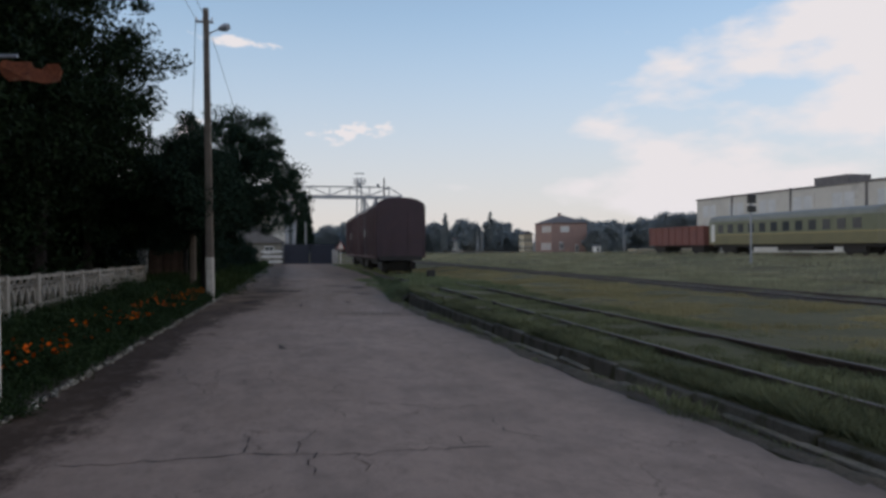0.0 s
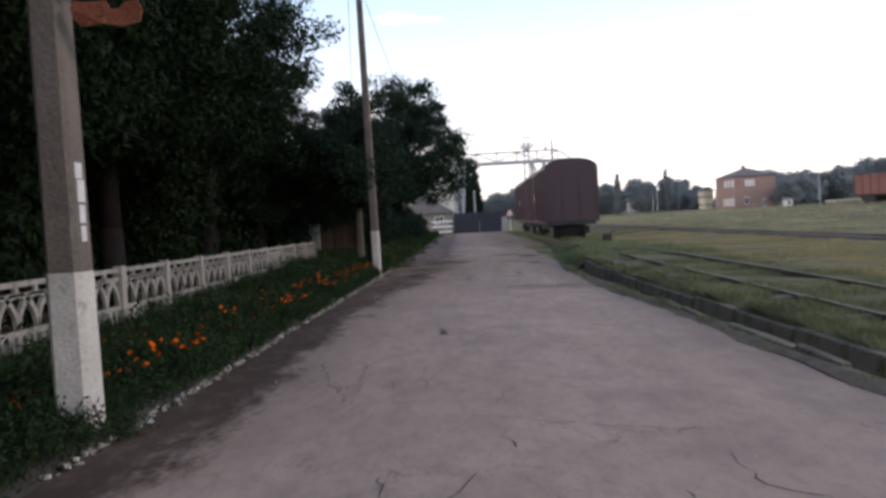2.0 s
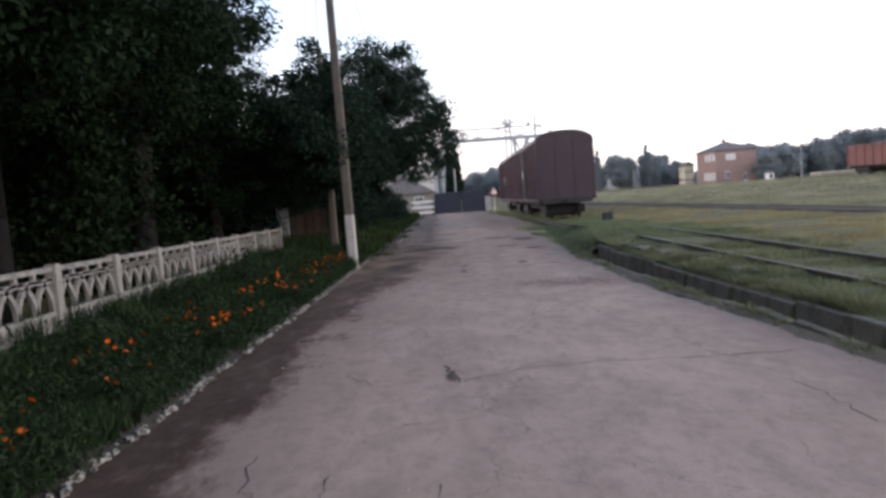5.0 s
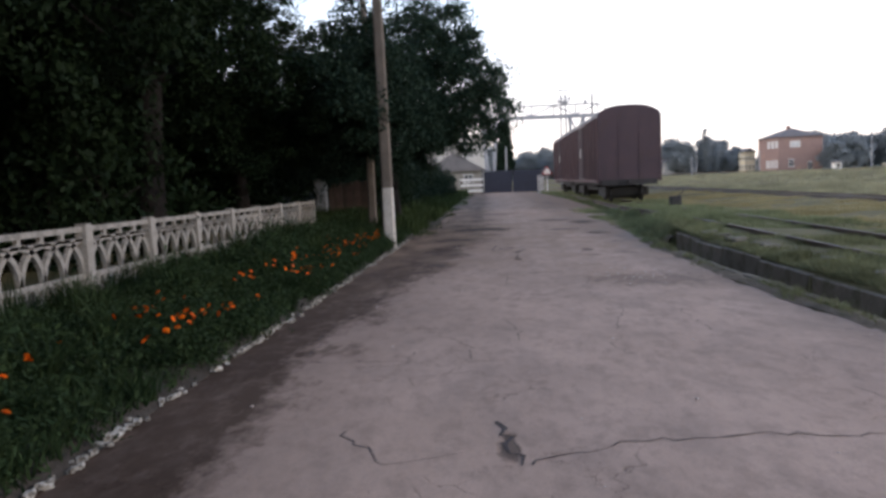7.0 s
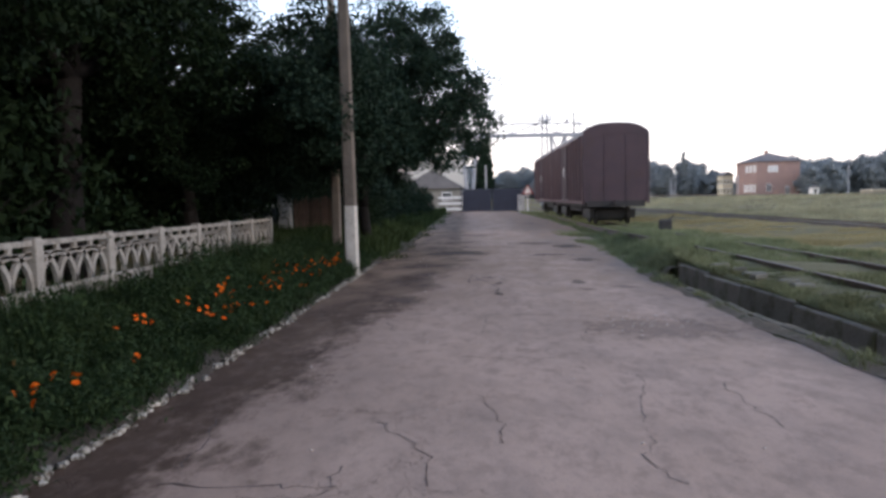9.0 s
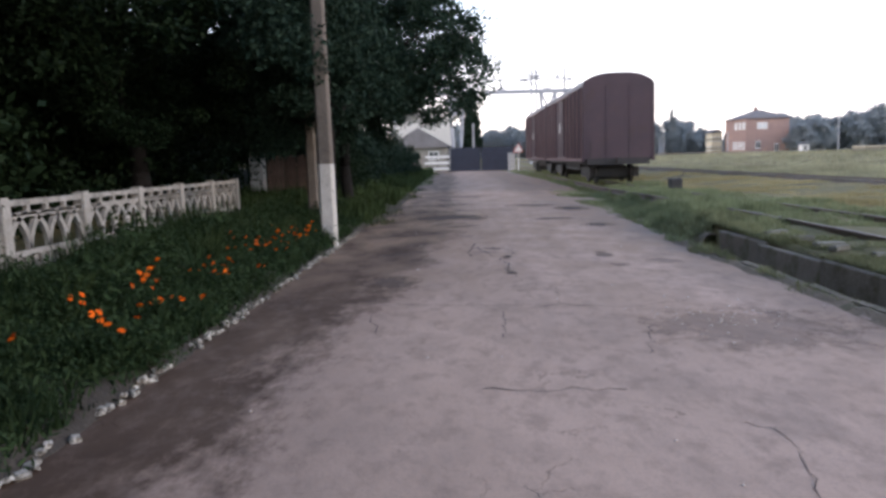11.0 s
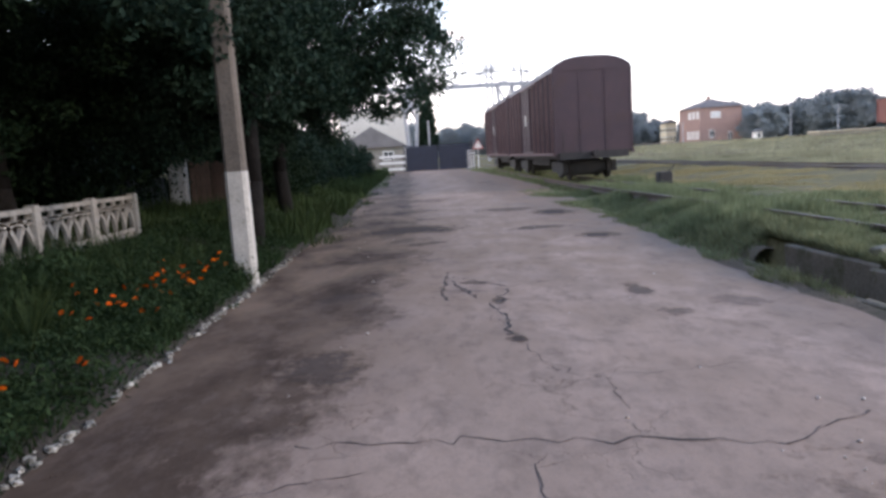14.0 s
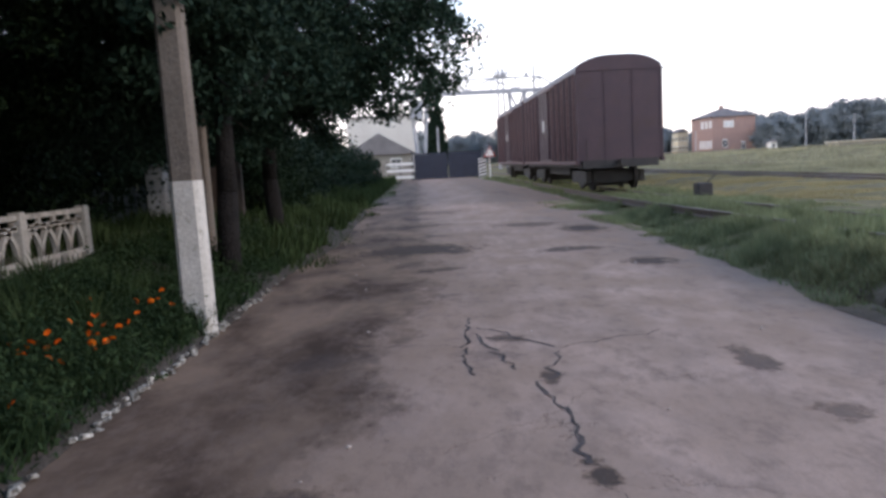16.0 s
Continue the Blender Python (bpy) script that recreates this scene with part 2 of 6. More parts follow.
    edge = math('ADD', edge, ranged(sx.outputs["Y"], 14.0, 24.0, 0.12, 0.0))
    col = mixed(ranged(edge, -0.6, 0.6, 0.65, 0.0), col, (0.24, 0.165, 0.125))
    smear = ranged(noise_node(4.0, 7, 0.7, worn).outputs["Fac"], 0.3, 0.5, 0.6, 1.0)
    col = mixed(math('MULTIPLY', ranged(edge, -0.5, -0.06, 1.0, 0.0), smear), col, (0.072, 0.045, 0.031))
    edge2 = math('SUBTRACT', sx.outputs["X"], math('MULTIPLY', noise_node(1.6, 8, 0.7, worn).outputs["Fac"], 2.2))
    col = mixed(ranged(edge2, 1.9, 2.9, 0.0, 0.6), col, (0.14, 0.115, 0.095))
    # brown dirt trodden in where the road dips
    dirty = math('MULTIPLY', ranged(sx.outputs["Y"], 20.0, 30.0, 0.1, 0.85), ranged(noise_node(1.1, 7, 0.65, worn).outputs["Fac"], 0.36, 0.62))
    col = mixed(dirty, col, (0.31, 0.21, 0.145))
    blotch = ranged(noise_node(5.5, 9, 0.72, worn).outputs["Fac"], 0.5, 0.64)
    col = mixed(math('MULTIPLY', blotch, ranged(sx.outputs["Y"], 8.0, 28.0, 0.16, 0.5)), col, (0.19, 0.135, 0.105))
    # crumbled hollows, each with a ragged outline
    rag = noise_node(4.5, 9, 0.75)
    holes = 0.0
    for cx, cy, rx_, ry_, deep in HOLLOWS:
        ex = math('MULTIPLY', math('SUBTRACT', sx.outputs["X"], cx), 1 / rx_)
        ey = math('MULTIPLY', math('SUBTRACT', sx.outputs["Y"], cy), 1 / ry_)
        far_off = math('SQRT', math('ADD', math('MULTIPLY', ex, ex), math('MULTIPLY', ey, ey)), 0)
        far_off = math('ADD', far_off, math('MULTIPLY', math('SUBTRACT', rag.outputs["Fac"], 0.5), 4.4))
        holes = math('MAXIMUM', ranged(far_off, 0.75, 1.25, deep, 0.0), holes)
    col = mixed(holes, col, (0.082, 0.059, 0.047))
    hole = ranged(noise_node(0.55, 9, 0.66).outputs["Fac"], 0.60, 0.66)
    along = ranged(sx.outputs["Y"], 24.0, 34.0, 0.15, 1.0)
    col = mixed(math('MULTIPLY', math('MULTIPLY', hole, along), 0.75), col, (0.085, 0.066, 0.06))
    l.new(col, bsdf.inputs["Base Color"])
    bsdf.inputs["Roughness"].default_value = 0.82
    bsdf.inputs["Specular IOR Level"].default_value = 0.12
    height = math('SUBTRACT', math('ADD', math('MULTIPLY', grain.outputs["Fac"], 0.15), math('MULTIPLY', mid.outputs["Fac"], 0.8)), math('ADD', crack, math('MULTIPLY', holes, 1.5)))
    bp = n.new("ShaderNodeBump")
    bp.inputs["Strength"].default_value, bp.inputs["Distance"].default_value = 0.55, 0.02
    l.new(height, bp.inputs["Height"])
    l.new(bp.outputs["Normal"], bsdf.inputs["Normal"])
    return m


M_ROAD = road_material()
M_GROUND = material("rough_grass_ground", (0.125, 0.115, 0.056), (0.18, 0.155, 0.082), scale=0.35, fine=6, bump=0.7, dist=0.06,
                    stain=(0.11, 0.09, 0.05), stain_scale=0.22, stain_cut=0.55)
M_EARTH = material("dark_damp_earth", (0.045, 0.037, 0.03), (0.075, 0.062, 0.05), scale=2, fine=30, bump=0.7, dist=0.03)
M_WHITEWASH = material("worn_whitewash", (0.60, 0.56, 0.50), (0.42, 0.385, 0.33), scale=4, fine=30, bump=0.4,
                       stain=(0.30, 0.265, 0.215), stain_scale=5.5, stain_cut=0.58)
M_KERB = material("chipped_whitewashed_stone", (0.47, 0.44, 0.385), (0.25, 0.225, 0.185), scale=9, fine=40, bump=0.5, stain=(0.14, 0.12, 0.095), stain_scale=7, stain_cut=0.49, vary=0.35)
M_FENCE = material("whitewashed_concrete", (0.38, 0.352, 0.312), (0.24, 0.218, 0.185), scale=5, fine=40, bump=0.4,
                   stain=(0.15, 0.14, 0.125), stain_scale=3.0, stain_cut=0.54)
M_POLE = material("weathered_grey_concrete", (0.185, 0.153, 0.125), (0.115, 0.097, 0.08), scale=2.5, fine=35, bump=0.5,
                  stain=(0.085, 0.075, 0.065), stain_scale=2, stain_cut=0.56)
M_WALL = material("mossy_ditch_concrete", (0.26, 0.222, 0.175), (0.165, 0.14, 0.105), scale=2.5, fine=25, bump=0.6,
                  stain=(0.125, 0.115, 0.062), stain_scale=2.6, stain_cut=0.5, vary=0.18)
M_BARK = material("dark_bark", (0.022, 0.019, 0.017), (0.012, 0.010, 0.009), scale=6, fine=30, bump=0.9, dist=0.05)
# leaf tones below real foliage; the crowns' deep shade is in the colour
M_LEAF = leaf_material("shade_darkened_tree_leaves", (0.0075, 0.0155, 0.0075), (0.0165, 0.029, 0.012), 0.1)
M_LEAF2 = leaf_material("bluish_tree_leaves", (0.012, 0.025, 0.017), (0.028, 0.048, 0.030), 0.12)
# distance haze is mixed into these pale, bluish leaf colours
M_FARLEAF = leaf_material("haze_pale_far_leaves", (0.25, 0.285, 0.30), (0.30, 0.335, 0.345), 0.5)
# yard grass tones raised and greyed to take in the pale haze
M_GRASS = leaf_material("fresh_grass_blades", (0.165, 0.195, 0.1), (0.265, 0.285, 0.155), 0.4, 0.25, 0.9)
M_TRACKGRASS = leaf_material("dull_track_grass", (0.165, 0.175, 0.092), (0.265, 0.265, 0.142), 0.35, 0.3, 0.8)
M_DRYGRASS = leaf_material("yellowing_grass_blades", (0.29, 0.25, 0.12), (0.42, 0.35, 0.19), 0.35, 0.2, 0.35)
M_FARGRASS = leaf_material("grey_green_rough_grass", (0.255, 0.25, 0.158), (0.37, 0.352, 0.225), 0.35, 0.35, 0.3)
# verge and bed greens darkened to carry the shade under the trees
M_VERGE = leaf_material("shaded_verge_grass", (0.028, 0.048, 0.017), (0.062, 0.085, 0.032), 0.3, 0.3, 0.8)
M_BED = leaf_material("shade_dark_bed_leaves", (0.016, 0.031, 0.014), (0.04, 0.064, 0.025), 0.2, 0.35, 1.6)
M_ORANGE = leaf_material("orange_petals", (0.78, 0.11, 0.008), (0.86, 0.22, 0.015), 0.2)
M_RAIL = material("rusty_rail_steel", (0.15, 0.105, 0.08), (0.085, 0.06, 0.048), rough=0.55, scale=8, fine=60, metal=0.3, bump=0.2)
M_SLEEPER = material("weathered_concrete_sleeper", (0.33, 0.31, 0.26), (0.19, 0.18, 0.145), scale=5, fine=30, bump=0.5, vary=0.25)
# the brown is tinted slightly blue to include haze over the wagons
M_WAGON = material("rust_brown_wagon_paint", (0.070, 0.036, 0.041), (0.045, 0.025, 0.032), rough=0.55, scale=1.3, fine=22, bump=0.25,
                   stain=(0.055, 0.028, 0.026), stain_scale=1.1, stain_cut=0.54)
M_WAGON_EDGE = material("worn_wagon_ribs", (0.16, 0.092, 0.088), (0.085, 0.047, 0.048), rough=0.6, scale=3, fine=30, bump=0.3)
M_ROOF = material("dull_wagon_roof", (0.075, 0.060, 0.072), (0.05, 0.042, 0.05), rough=0.5, scale=1.5, fine=20, bump=0.2)
M_UNDER = material("black_running_gear", (0.022, 0.020, 0.020), (0.04, 0.034, 0.03), rough=0.7, scale=5, fine=40, bump=0.3)
# brick tone paled a little for the distance haze on the house
M_BRICK = material("faded_hazed_red_brick", (0.33, 0.225, 0.195), (0.27, 0.185, 0.165), scale=0.8, fine=8, bump=0.3, stain=(0.40, 0.25, 0.19), stain_scale=0.3)
M_CREAM = material("cream_render", (0.62, 0.55, 0.40), (0.50, 0.45, 0.34), scale=0.6, fine=8, bump=0.2)
M_OFFWHITE = material("dirty_white_render", (0.62, 0.60, 0.55), (0.48, 0.46, 0.42), scale=0.25, fine=5, bump=0.2, stain=(0.36, 0.34, 0.31), stain_scale=0.12)
M_SLATE = material("grey_roof_sheets", (0.20, 0.19, 0.19), (0.13, 0.125, 0.125), scale=1, fine=10, bump=0.3)
M_GLASS = material("dark_window_glass", (0.045, 0.055, 0.062), (0.03, 0.035, 0.04), rough=0.12, scale=0.5, fine=4, bump=0)
M_PALEPANE = material("pale_window_panes", (0.60, 0.61, 0.61), (0.46, 0.47, 0.47), rough=0.3, scale=0.4, fine=3, bump=0)
M_RUBBLE = material("pale_rubble", (0.72, 0.62, 0.54), (0.55, 0.46, 0.40), scale=9, fine=50, bump=0.3)
M_FRAME = material("white_painted_wood", (0.78, 0.77, 0.74), (0.66, 0.64, 0.60), scale=4, fine=30, bump=0.2)
M_GATE = material("dark_blue_gate_paint", (0.020, 0.024, 0.042), (0.013, 0.015, 0.026), rough=0.5, scale=2, fine=20, bump=0.2)
M_STEEL = material("pale_painted_steel", (0.36, 0.375, 0.40), (0.27, 0.28, 0.30), rough=0.5, scale=2, fine=20, bump=0.1, metal=0.1)
M_DARKSTEEL = material("dark_steel", (0.06, 0.058, 0.06), (0.035, 0.034, 0.036), rough=0.5, scale=3, fine=30, bump=0.2, metal=0.3)
M_BLACK = material("black_paint", (0.012, 0.012, 0.013), (0.02, 0.02, 0.02), rough=0.5, scale=5, fine=30, bump=0.1)
M_RUST = material("flaking_rust", (0.26, 0.085, 0.04), (0.12, 0.045, 0.03), scale=8, fine=50, bump=0.6, stain=(0.34, 0.19, 0.12), stain_scale=6)
M_PAPER = material("torn_paper", (0.70, 0.69, 0.66), (0.50, 0.48, 0.45), scale=12, fine=60, bump=0.2)
M_GREEN = material("olive_green_coach_paint", (0.19, 0.195, 0.12), (0.145, 0.15, 0.09), rough=0.5, scale=1, fine=15, bump=0.15)
M_OCHRE = material("ochre_coach_paint", (0.21, 0.185, 0.09), (0.16, 0.145, 0.075), rough=0.5, scale=1, fine=15, bump=0.15)
M_YELLOW = material("yellow_stripe_paint", (0.45, 0.37, 0.15), (0.36, 0.30, 0.12), rough=0.5, scale=3, fine=15, bump=0.1)
M_COACHROOF = material("grey_green_coach_roof", (0.25, 0.255, 0.215), (0.19, 0.195, 0.165), rough=0.5, scale=1, fine=15, bump=0.15)
M_REDWAGON = material("red_gondola_paint", (0.22, 0.085, 0.068), (0.16, 0.065, 0.055), rough=0.6, scale=1, fine=12, bump=0.2)
M_PLANK = material("grey_weathered_planks", (0.10, 0.085, 0.072), (0.06, 0.052, 0.046), scale=3, fine=30, bump=0.5, vary=0.25)
M_GATEPLANK = material("rust_brown_planks", (0.19, 0.12, 0.085), (0.10, 0.068, 0.052), scale=3, fine=30, bump=0.5, vary=0.25)
M_FADED = material("faded_grey_blue_paint", (0.15, 0.17, 0.185), (0.09, 0.10, 0.11), scale=3, fine=30, bump=0.4)
M_WIRE = material("black_cable", (0.02, 0.02, 0.02), rough=0.6, bump=0)
M_SOIL = material("dusty_roadside_soil", (0.20, 0.15, 0.105), (0.115, 0.09, 0.06), scale=4, fine=35, bump=0.7, dist=0.03, stain=(0.085, 0.08, 0.042), stain_scale=2.5, stain_cut=0.54)
M_BALLAST = material("oily_brown_ballast", (0.135, 0.108, 0.082), (0.08, 0.066, 0.052), scale=3, fine=18, bump=0.9, dist=0.05, stain=(0.15, 0.14, 0.075), stain_scale=0.9, stain_cut=0.52)
M_LIP = material("crumbling_brown_kerb", (0.25, 0.205, 0.15), (0.15, 0.125, 0.09), scale=5, fine=30, bump=0.6, stain=(0.10, 0.092, 0.046), stain_scale=3, stain_cut=0.5, vary=0.25)
M_SLAB = material("weathered_loose_slab", (0.24, 0.225, 0.185), (0.15, 0.14, 0.11), scale=5, fine=30, bump=0.5, vary=0.3)
M_SHED = material("grimy_shed_render", (0.30, 0.28, 0.245), (0.21, 0.195, 0.17), scale=0.6, fine=8, bump=0.3, stain=(0.15, 0.135, 0.115), stain_scale=0.5)
M_RED = material("red_sign_paint", (0.45, 0.05, 0.04), (0.35, 0.05, 0.04), scale=4, fine=30, bump=0.1)

# ---------------------------------------------------------------- builders


def part(name, bm, mat, parent=None, label="", smooth=False):
    me = bpy.data.meshes.new(name)
    bm.to_mesh(me)
    bm.free()
    me.materials.append(mat)
    if smooth:
        for p in me.polygons:
            p.use_smooth = True
    ob = new(name, me)
    if parent:
        ob.parent = parent
    if label:
        tagged(ob, label)
    return ob


def thing(name, at, label, category, group="", kind="", rz=0.0):
    e = new(name)
    e.empty_display_size = 0.3
    e.matrix_basis = pose(*at, 0, 0, rz)
    return tagged(e, label, category, group, kind)


def box(bm, x0, x1, y0, y1, z0, z1, m=None):
    vs = [bm.verts.new((m @ Vector(c)) if m else c) for c in
          ((x0, y0, z0), (x1, y0, z0), (x1, y1, z0), (x0, y1, z0), (x0, y0, z1), (x1, y0, z1), (x1, y1, z1), (x0, y1, z1))]
    for f in ((3, 2, 1, 0), (4, 5, 6, 7), (0, 1, 5, 4), (1, 2, 6, 5), (2, 3, 7, 6), (3, 0, 4, 7)):
        bm.faces.new([vs[i] for i in f])
    return bm


def boxes(*spans):
    bm = bmesh.new()
    for s in spans:
        box(bm, *s)
    return bm


def bevelled(bm, width, segments=1):
    bmesh.ops.bevel(bm, geom=list(bm.edges), offset=width, segments=segments, affect='EDGES', clamp_overlap=True)
    return bm


def tube(bm, p0, p1, r0, r1=None, seg=8, cap=True):
    p0, p1 = Vector(p0), Vector(p1)
    r1 = r0 if r1 is None else r1
    q = (p1 - p0).to_track_quat("Z", "Y").to_matrix()
    rings = []
    for p, r in ((p0, r0), (p1, r1)):
        rings.append([bm.verts.new(p + q @ Vector((r * math.cos(2 * math.pi * k / seg), r * math.sin(2 * math.pi * k / seg), 0))) for k in range(seg)])
    for k in range(seg):
        bm.faces.new((rings[0][k], rings[0][(k + 1) % seg], rings[1][(k + 1) % seg], rings[1][k]))
    if cap:
        bm.faces.new(rings[0][::-1])
        bm.faces.new(rings[1])
    return bm


def tubes(*spans, seg=8):
    bm = bmesh.new()
    for s in spans:
        tube(bm, *s, seg=seg)
    return bm


def raw_mesh(name, verts, faces, mat, parent=None, smooth=False):
    """A mesh from arrays of corners and of faces with one corner count."""
    me = bpy.data.meshes.new(name)
    verts, faces = np.asarray(verts, np.float32), np.asarray(faces, np.int32)
    k = faces.shape[1]
    me.vertices.add(len(verts))
    me.vertices.foreach_set("co", verts.ravel())
    me.loops.add(faces.size)
    me.loops.foreach_set("vertex_index", faces.ravel())
    me.polygons.add(len(faces))
    me.polygons.foreach_set("loop_start", np.arange(0, faces.size, k, dtype=np.int32))
    me.update(calc_edges=True)
    me.validate()
    if smooth:
        me.polygons.foreach_set("use_smooth", np.ones(len(faces), bool))
    me.materials.append(mat)
    ob = new(name, me)
    if parent:
        ob.parent = parent
    return ob


def unit(v):
    return v / np.maximum(np.linalg.norm(v, axis=-1, keepdims=True), 1e-9)


def leaf_arrays(places, size, rng, droop=0.4, slim=0.45):
    """Pointed leaves: four corners each, turned at random, tips hanging a little."""
    n = len(places)
    d = unit(rng.normal(size=(n, 3)) + (0, 0, -droop))
    s = unit(np.cross(d, rng.normal(size=(n, 3))))
    L = (size * rng.uniform(0.6, 1.35, n))[:, None]
    v = np.stack([places - d * L * 0.5, places + s * L * slim * 0.5, places + d * L * 0.5, places - s * L * slim * 0.5], 1)
    return v.reshape(-1, 3), np.arange(4 * n).reshape(n, 4)


def blade_arrays(bases, height, rng, width=0.012, lean=0.45):
    """Grass blades: narrow triangles that lean at random."""
    n = len(bases)
    h = (height * rng.uniform(0.5, 1.3, n))[:, None]
    a = rng.uniform(0, 2 * np.pi, n)
    side = np.stack([np.cos(a), np.sin(a), 0 * a], -1) * width * (0.5 + h / np.max(height))
    b = rng.uniform(0, 2 * np.pi, n)
    tip = bases + np.concatenate([np.stack([np.cos(b), np.sin(b)], -1) * h * lean * rng.uniform(0.2, 1, (n, 1)), h], -1)
    v = np.stack([bases - side, bases + side, tip], 1)
    return v.reshape(-1, 3), np.arange(3 * n).reshape(n, 3)


def smooth01(t):
    t = np.clip(t, 0, 1)
    return t * t * (3 - 2 * t)


# ---------------------------------------------------------------- ground


def road_z(y):
    return np.where(y < 36, 0.012 * (36 - y), 0.0) + 0.28 * smooth01((y - 40) / 44)


def road_right(y):
    return 3.95 + 2.45 * smooth01((y - 22) / 32) - 0.55 * smooth01((y - 58) / 25)


def kerb_x(y):
    return -2.2 + 0.016 * (np.clip(y, 0, 34) - 9)


def road_left(y):
    return kerb_x(y) + 0.5 * smooth01((y - 33) / 8) + 0.9 * smooth01((y - 45) / 35)


def rail_drop(y):
    """How far the first track sinks on its way to the wagons."""
    return 0.17 * smooth01((np.asarray(y, float) - 29) / 19)


def ground_z(x, y):
    x, y = np.asarray(x, float), np.asarray(y, float)
    r = road_z(np.clip(y, -40, 400))
    left, right = road_left(y), road_right(y)
    bed = r + 0.06 + (0.36 - np.minimum(r, 0.3)) * smooth01((left - 0.3 - x) / 2.2)
    yard = 0.38 - rail_drop(y) * (1 - smooth01((x - 10) / 4)) + 0.62 * smooth01((x - 22) / 20) * (1 - smooth01((y - 110) / 60))
    wide = 1.0 + 0.8 * smooth01((y - 31) / 6)
    ditch = (1 - smooth01((y - 29.6) / 0.3))
    berm = 0.03 * np.exp(-((x - right - 0.1) / 0.12) ** 2)
    bank = r - 0.03 + (yard - r + 0.03) * smooth01((x - right) / wide)
    cut = r - 0.03 + berm - 0.5 * smooth01((x - right - 0.2) / 0.2)
    cut = np.where(x > right + 0.75, yard - 0.04 + 0.04 * smooth01((x - right - 0.75) / 1.2), cut)
    side = bank * (1 - ditch) + cut * ditch
    return np.where(x < left, bed, np.where(x > right, side, r - 0.03))


xs = np.unique(np.concatenate([np.linspace(-900, -40, 12), np.linspace(-40, -8, 14), np.arange(-8, -1.0, 0.25), np.arange(-1, 3.6, 0.9),
                               np.arange(3.6, 8, 0.1), np.arange(8, 24, 0.8), np.linspace(24, 60, 19), np.linspace(60, 1200, 22)]))
ys = np.unique(np.concatenate([np.linspace(-120, -10, 8), np.arange(-10, 50, 0.6), np.arange(50, 100, 2.5), np.linspace(100, 1800, 26)]))
gx, gy = np.meshgrid(xs, ys, indexing="ij")
gz = ground_z(gx, gy) + np.where((gx > road_right(gy) + 1.4) | (gx < -2.6), 0.05 * np.sin(gx * 1.7 + 2 * np.sin(gy * 0.9)) * np.sin(gy * 1.3), 0)
gz -= np.where((gx > -5.3) & (gx < road_left(gy) + 0.1) & (gy > -7.5) & (gy < 49.0), 0.14, 0)
idx = np.arange(gx.size).reshape(gx.shape)
gf = np.stack([idx[:-1, :-1], idx[1:, :-1], idx[1:, 1:], idx[:-1, 1:]], -1).reshape(-1, 4)
ground = raw_mesh("ground", np.stack([gx, gy, gz], -1).reshape(-1, 3), gf, M_GROUND, smooth=True)
tagged(ground, "flat grassy railway yard ground with worn earth patches", "ground", kind="structure")

ry = np.arange(-12, 90, 0.5)
ru = np.linspace(0, 1, 15)
jag = 0.10 * np.sin(ry * 3.1) + 0.07 * np.sin(ry * 7.3 + 1)
left_e, right_e = road_left(ry) - 0.25, road_right(ry) + jag * 0.8
rx = left_e[:, None] + (right_e - left_e)[:, None] * ru[None]
rzz = road_z(ry)[:, None] + 0.035 * np.sin(ru * np.pi)[None] - 0.012 + 0.012 * np.sin(rx * 2.3 + ry[:, None] * 0.7)
idx = np.arange(rx.size).reshape(rx.shape)
rf = np.stack([idx[:-1, :-1], idx[:-1, 1:], idx[1:, 1:], idx[1:, :-1]], -1).reshape(-1, 4)
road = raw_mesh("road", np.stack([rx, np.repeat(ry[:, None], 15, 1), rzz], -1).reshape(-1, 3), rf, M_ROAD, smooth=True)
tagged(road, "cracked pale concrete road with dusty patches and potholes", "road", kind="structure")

by = np.arange(-8, 49.7, 0.6)
bu = np.linspace(0, 1, 9)
bx = -5.4 + (road_left(by)[:, None] + 5.4 + 0.02) * bu[None]
byy = np.repeat(by[:, None], 9, 1)
bz = np.maximum(ground_z(bx, byy), road_z(byy) + 0.03) + 0.02 + 0.02 * np.sin(bx * 9 + byy * 5)
bz[:, -1] = road_z(by) - 0.03
bx[:, -1] = road_left(by) + 0.06 + 0.03 * np.sin(by * 4.1)
bx[:, -2] = road_left(by) - 0.08
idx = np.arange(bx.size).reshape(bx.shape)
bf = np.stack([idx[:-1, :-1], idx[:-1, 1:], idx[1:, 1:], idx[1:, :-1]], -1).reshape(-1, 4)
flower_bed = raw_mesh("flower_bed", np.stack([bx, byy, bz], -1).reshape(-1, 3), bf, M_EARTH, smooth=True)
tagged(flower_bed, "dark damp earth of the flower bed along the fence", "flower bed", kind="structure")


# dusty soil strip between the road and the ditch
ey = np.arange(-8, 29.6, 0.3)
eu = np.linspace(-0.06, 0.34, 6)
ex = road_right(ey)[:, None] + eu[None] + 0.04 * np.sin(ey * 2.7)[:, None]
eyy = np.repeat(ey[:, None], 6, 1)
ez = np.maximum(ground_z(ex, eyy), road_z(eyy) - 0.25) + 0.02 + 0.012 * np.sin(ex * 40 + eyy * 7)
ez[:, 0] = road_z(ey) - 0.01
idx = np.arange(ex.size).reshape(ex.shape)
ef = np.stack([idx[:-1, :-1], idx[:-1, 1:], idx[1:, 1:], idx[1:, :-1]], -1).reshape(-1, 4)
ditch_edge = raw_mesh("ditch_edge", np.stack([ex, eyy, ez], -1).reshape(-1, 3), ef, M_SOIL, smooth=True)
tagged(ditch_edge, "dusty brown soil edge between road and ditch", "soil", kind="structure")

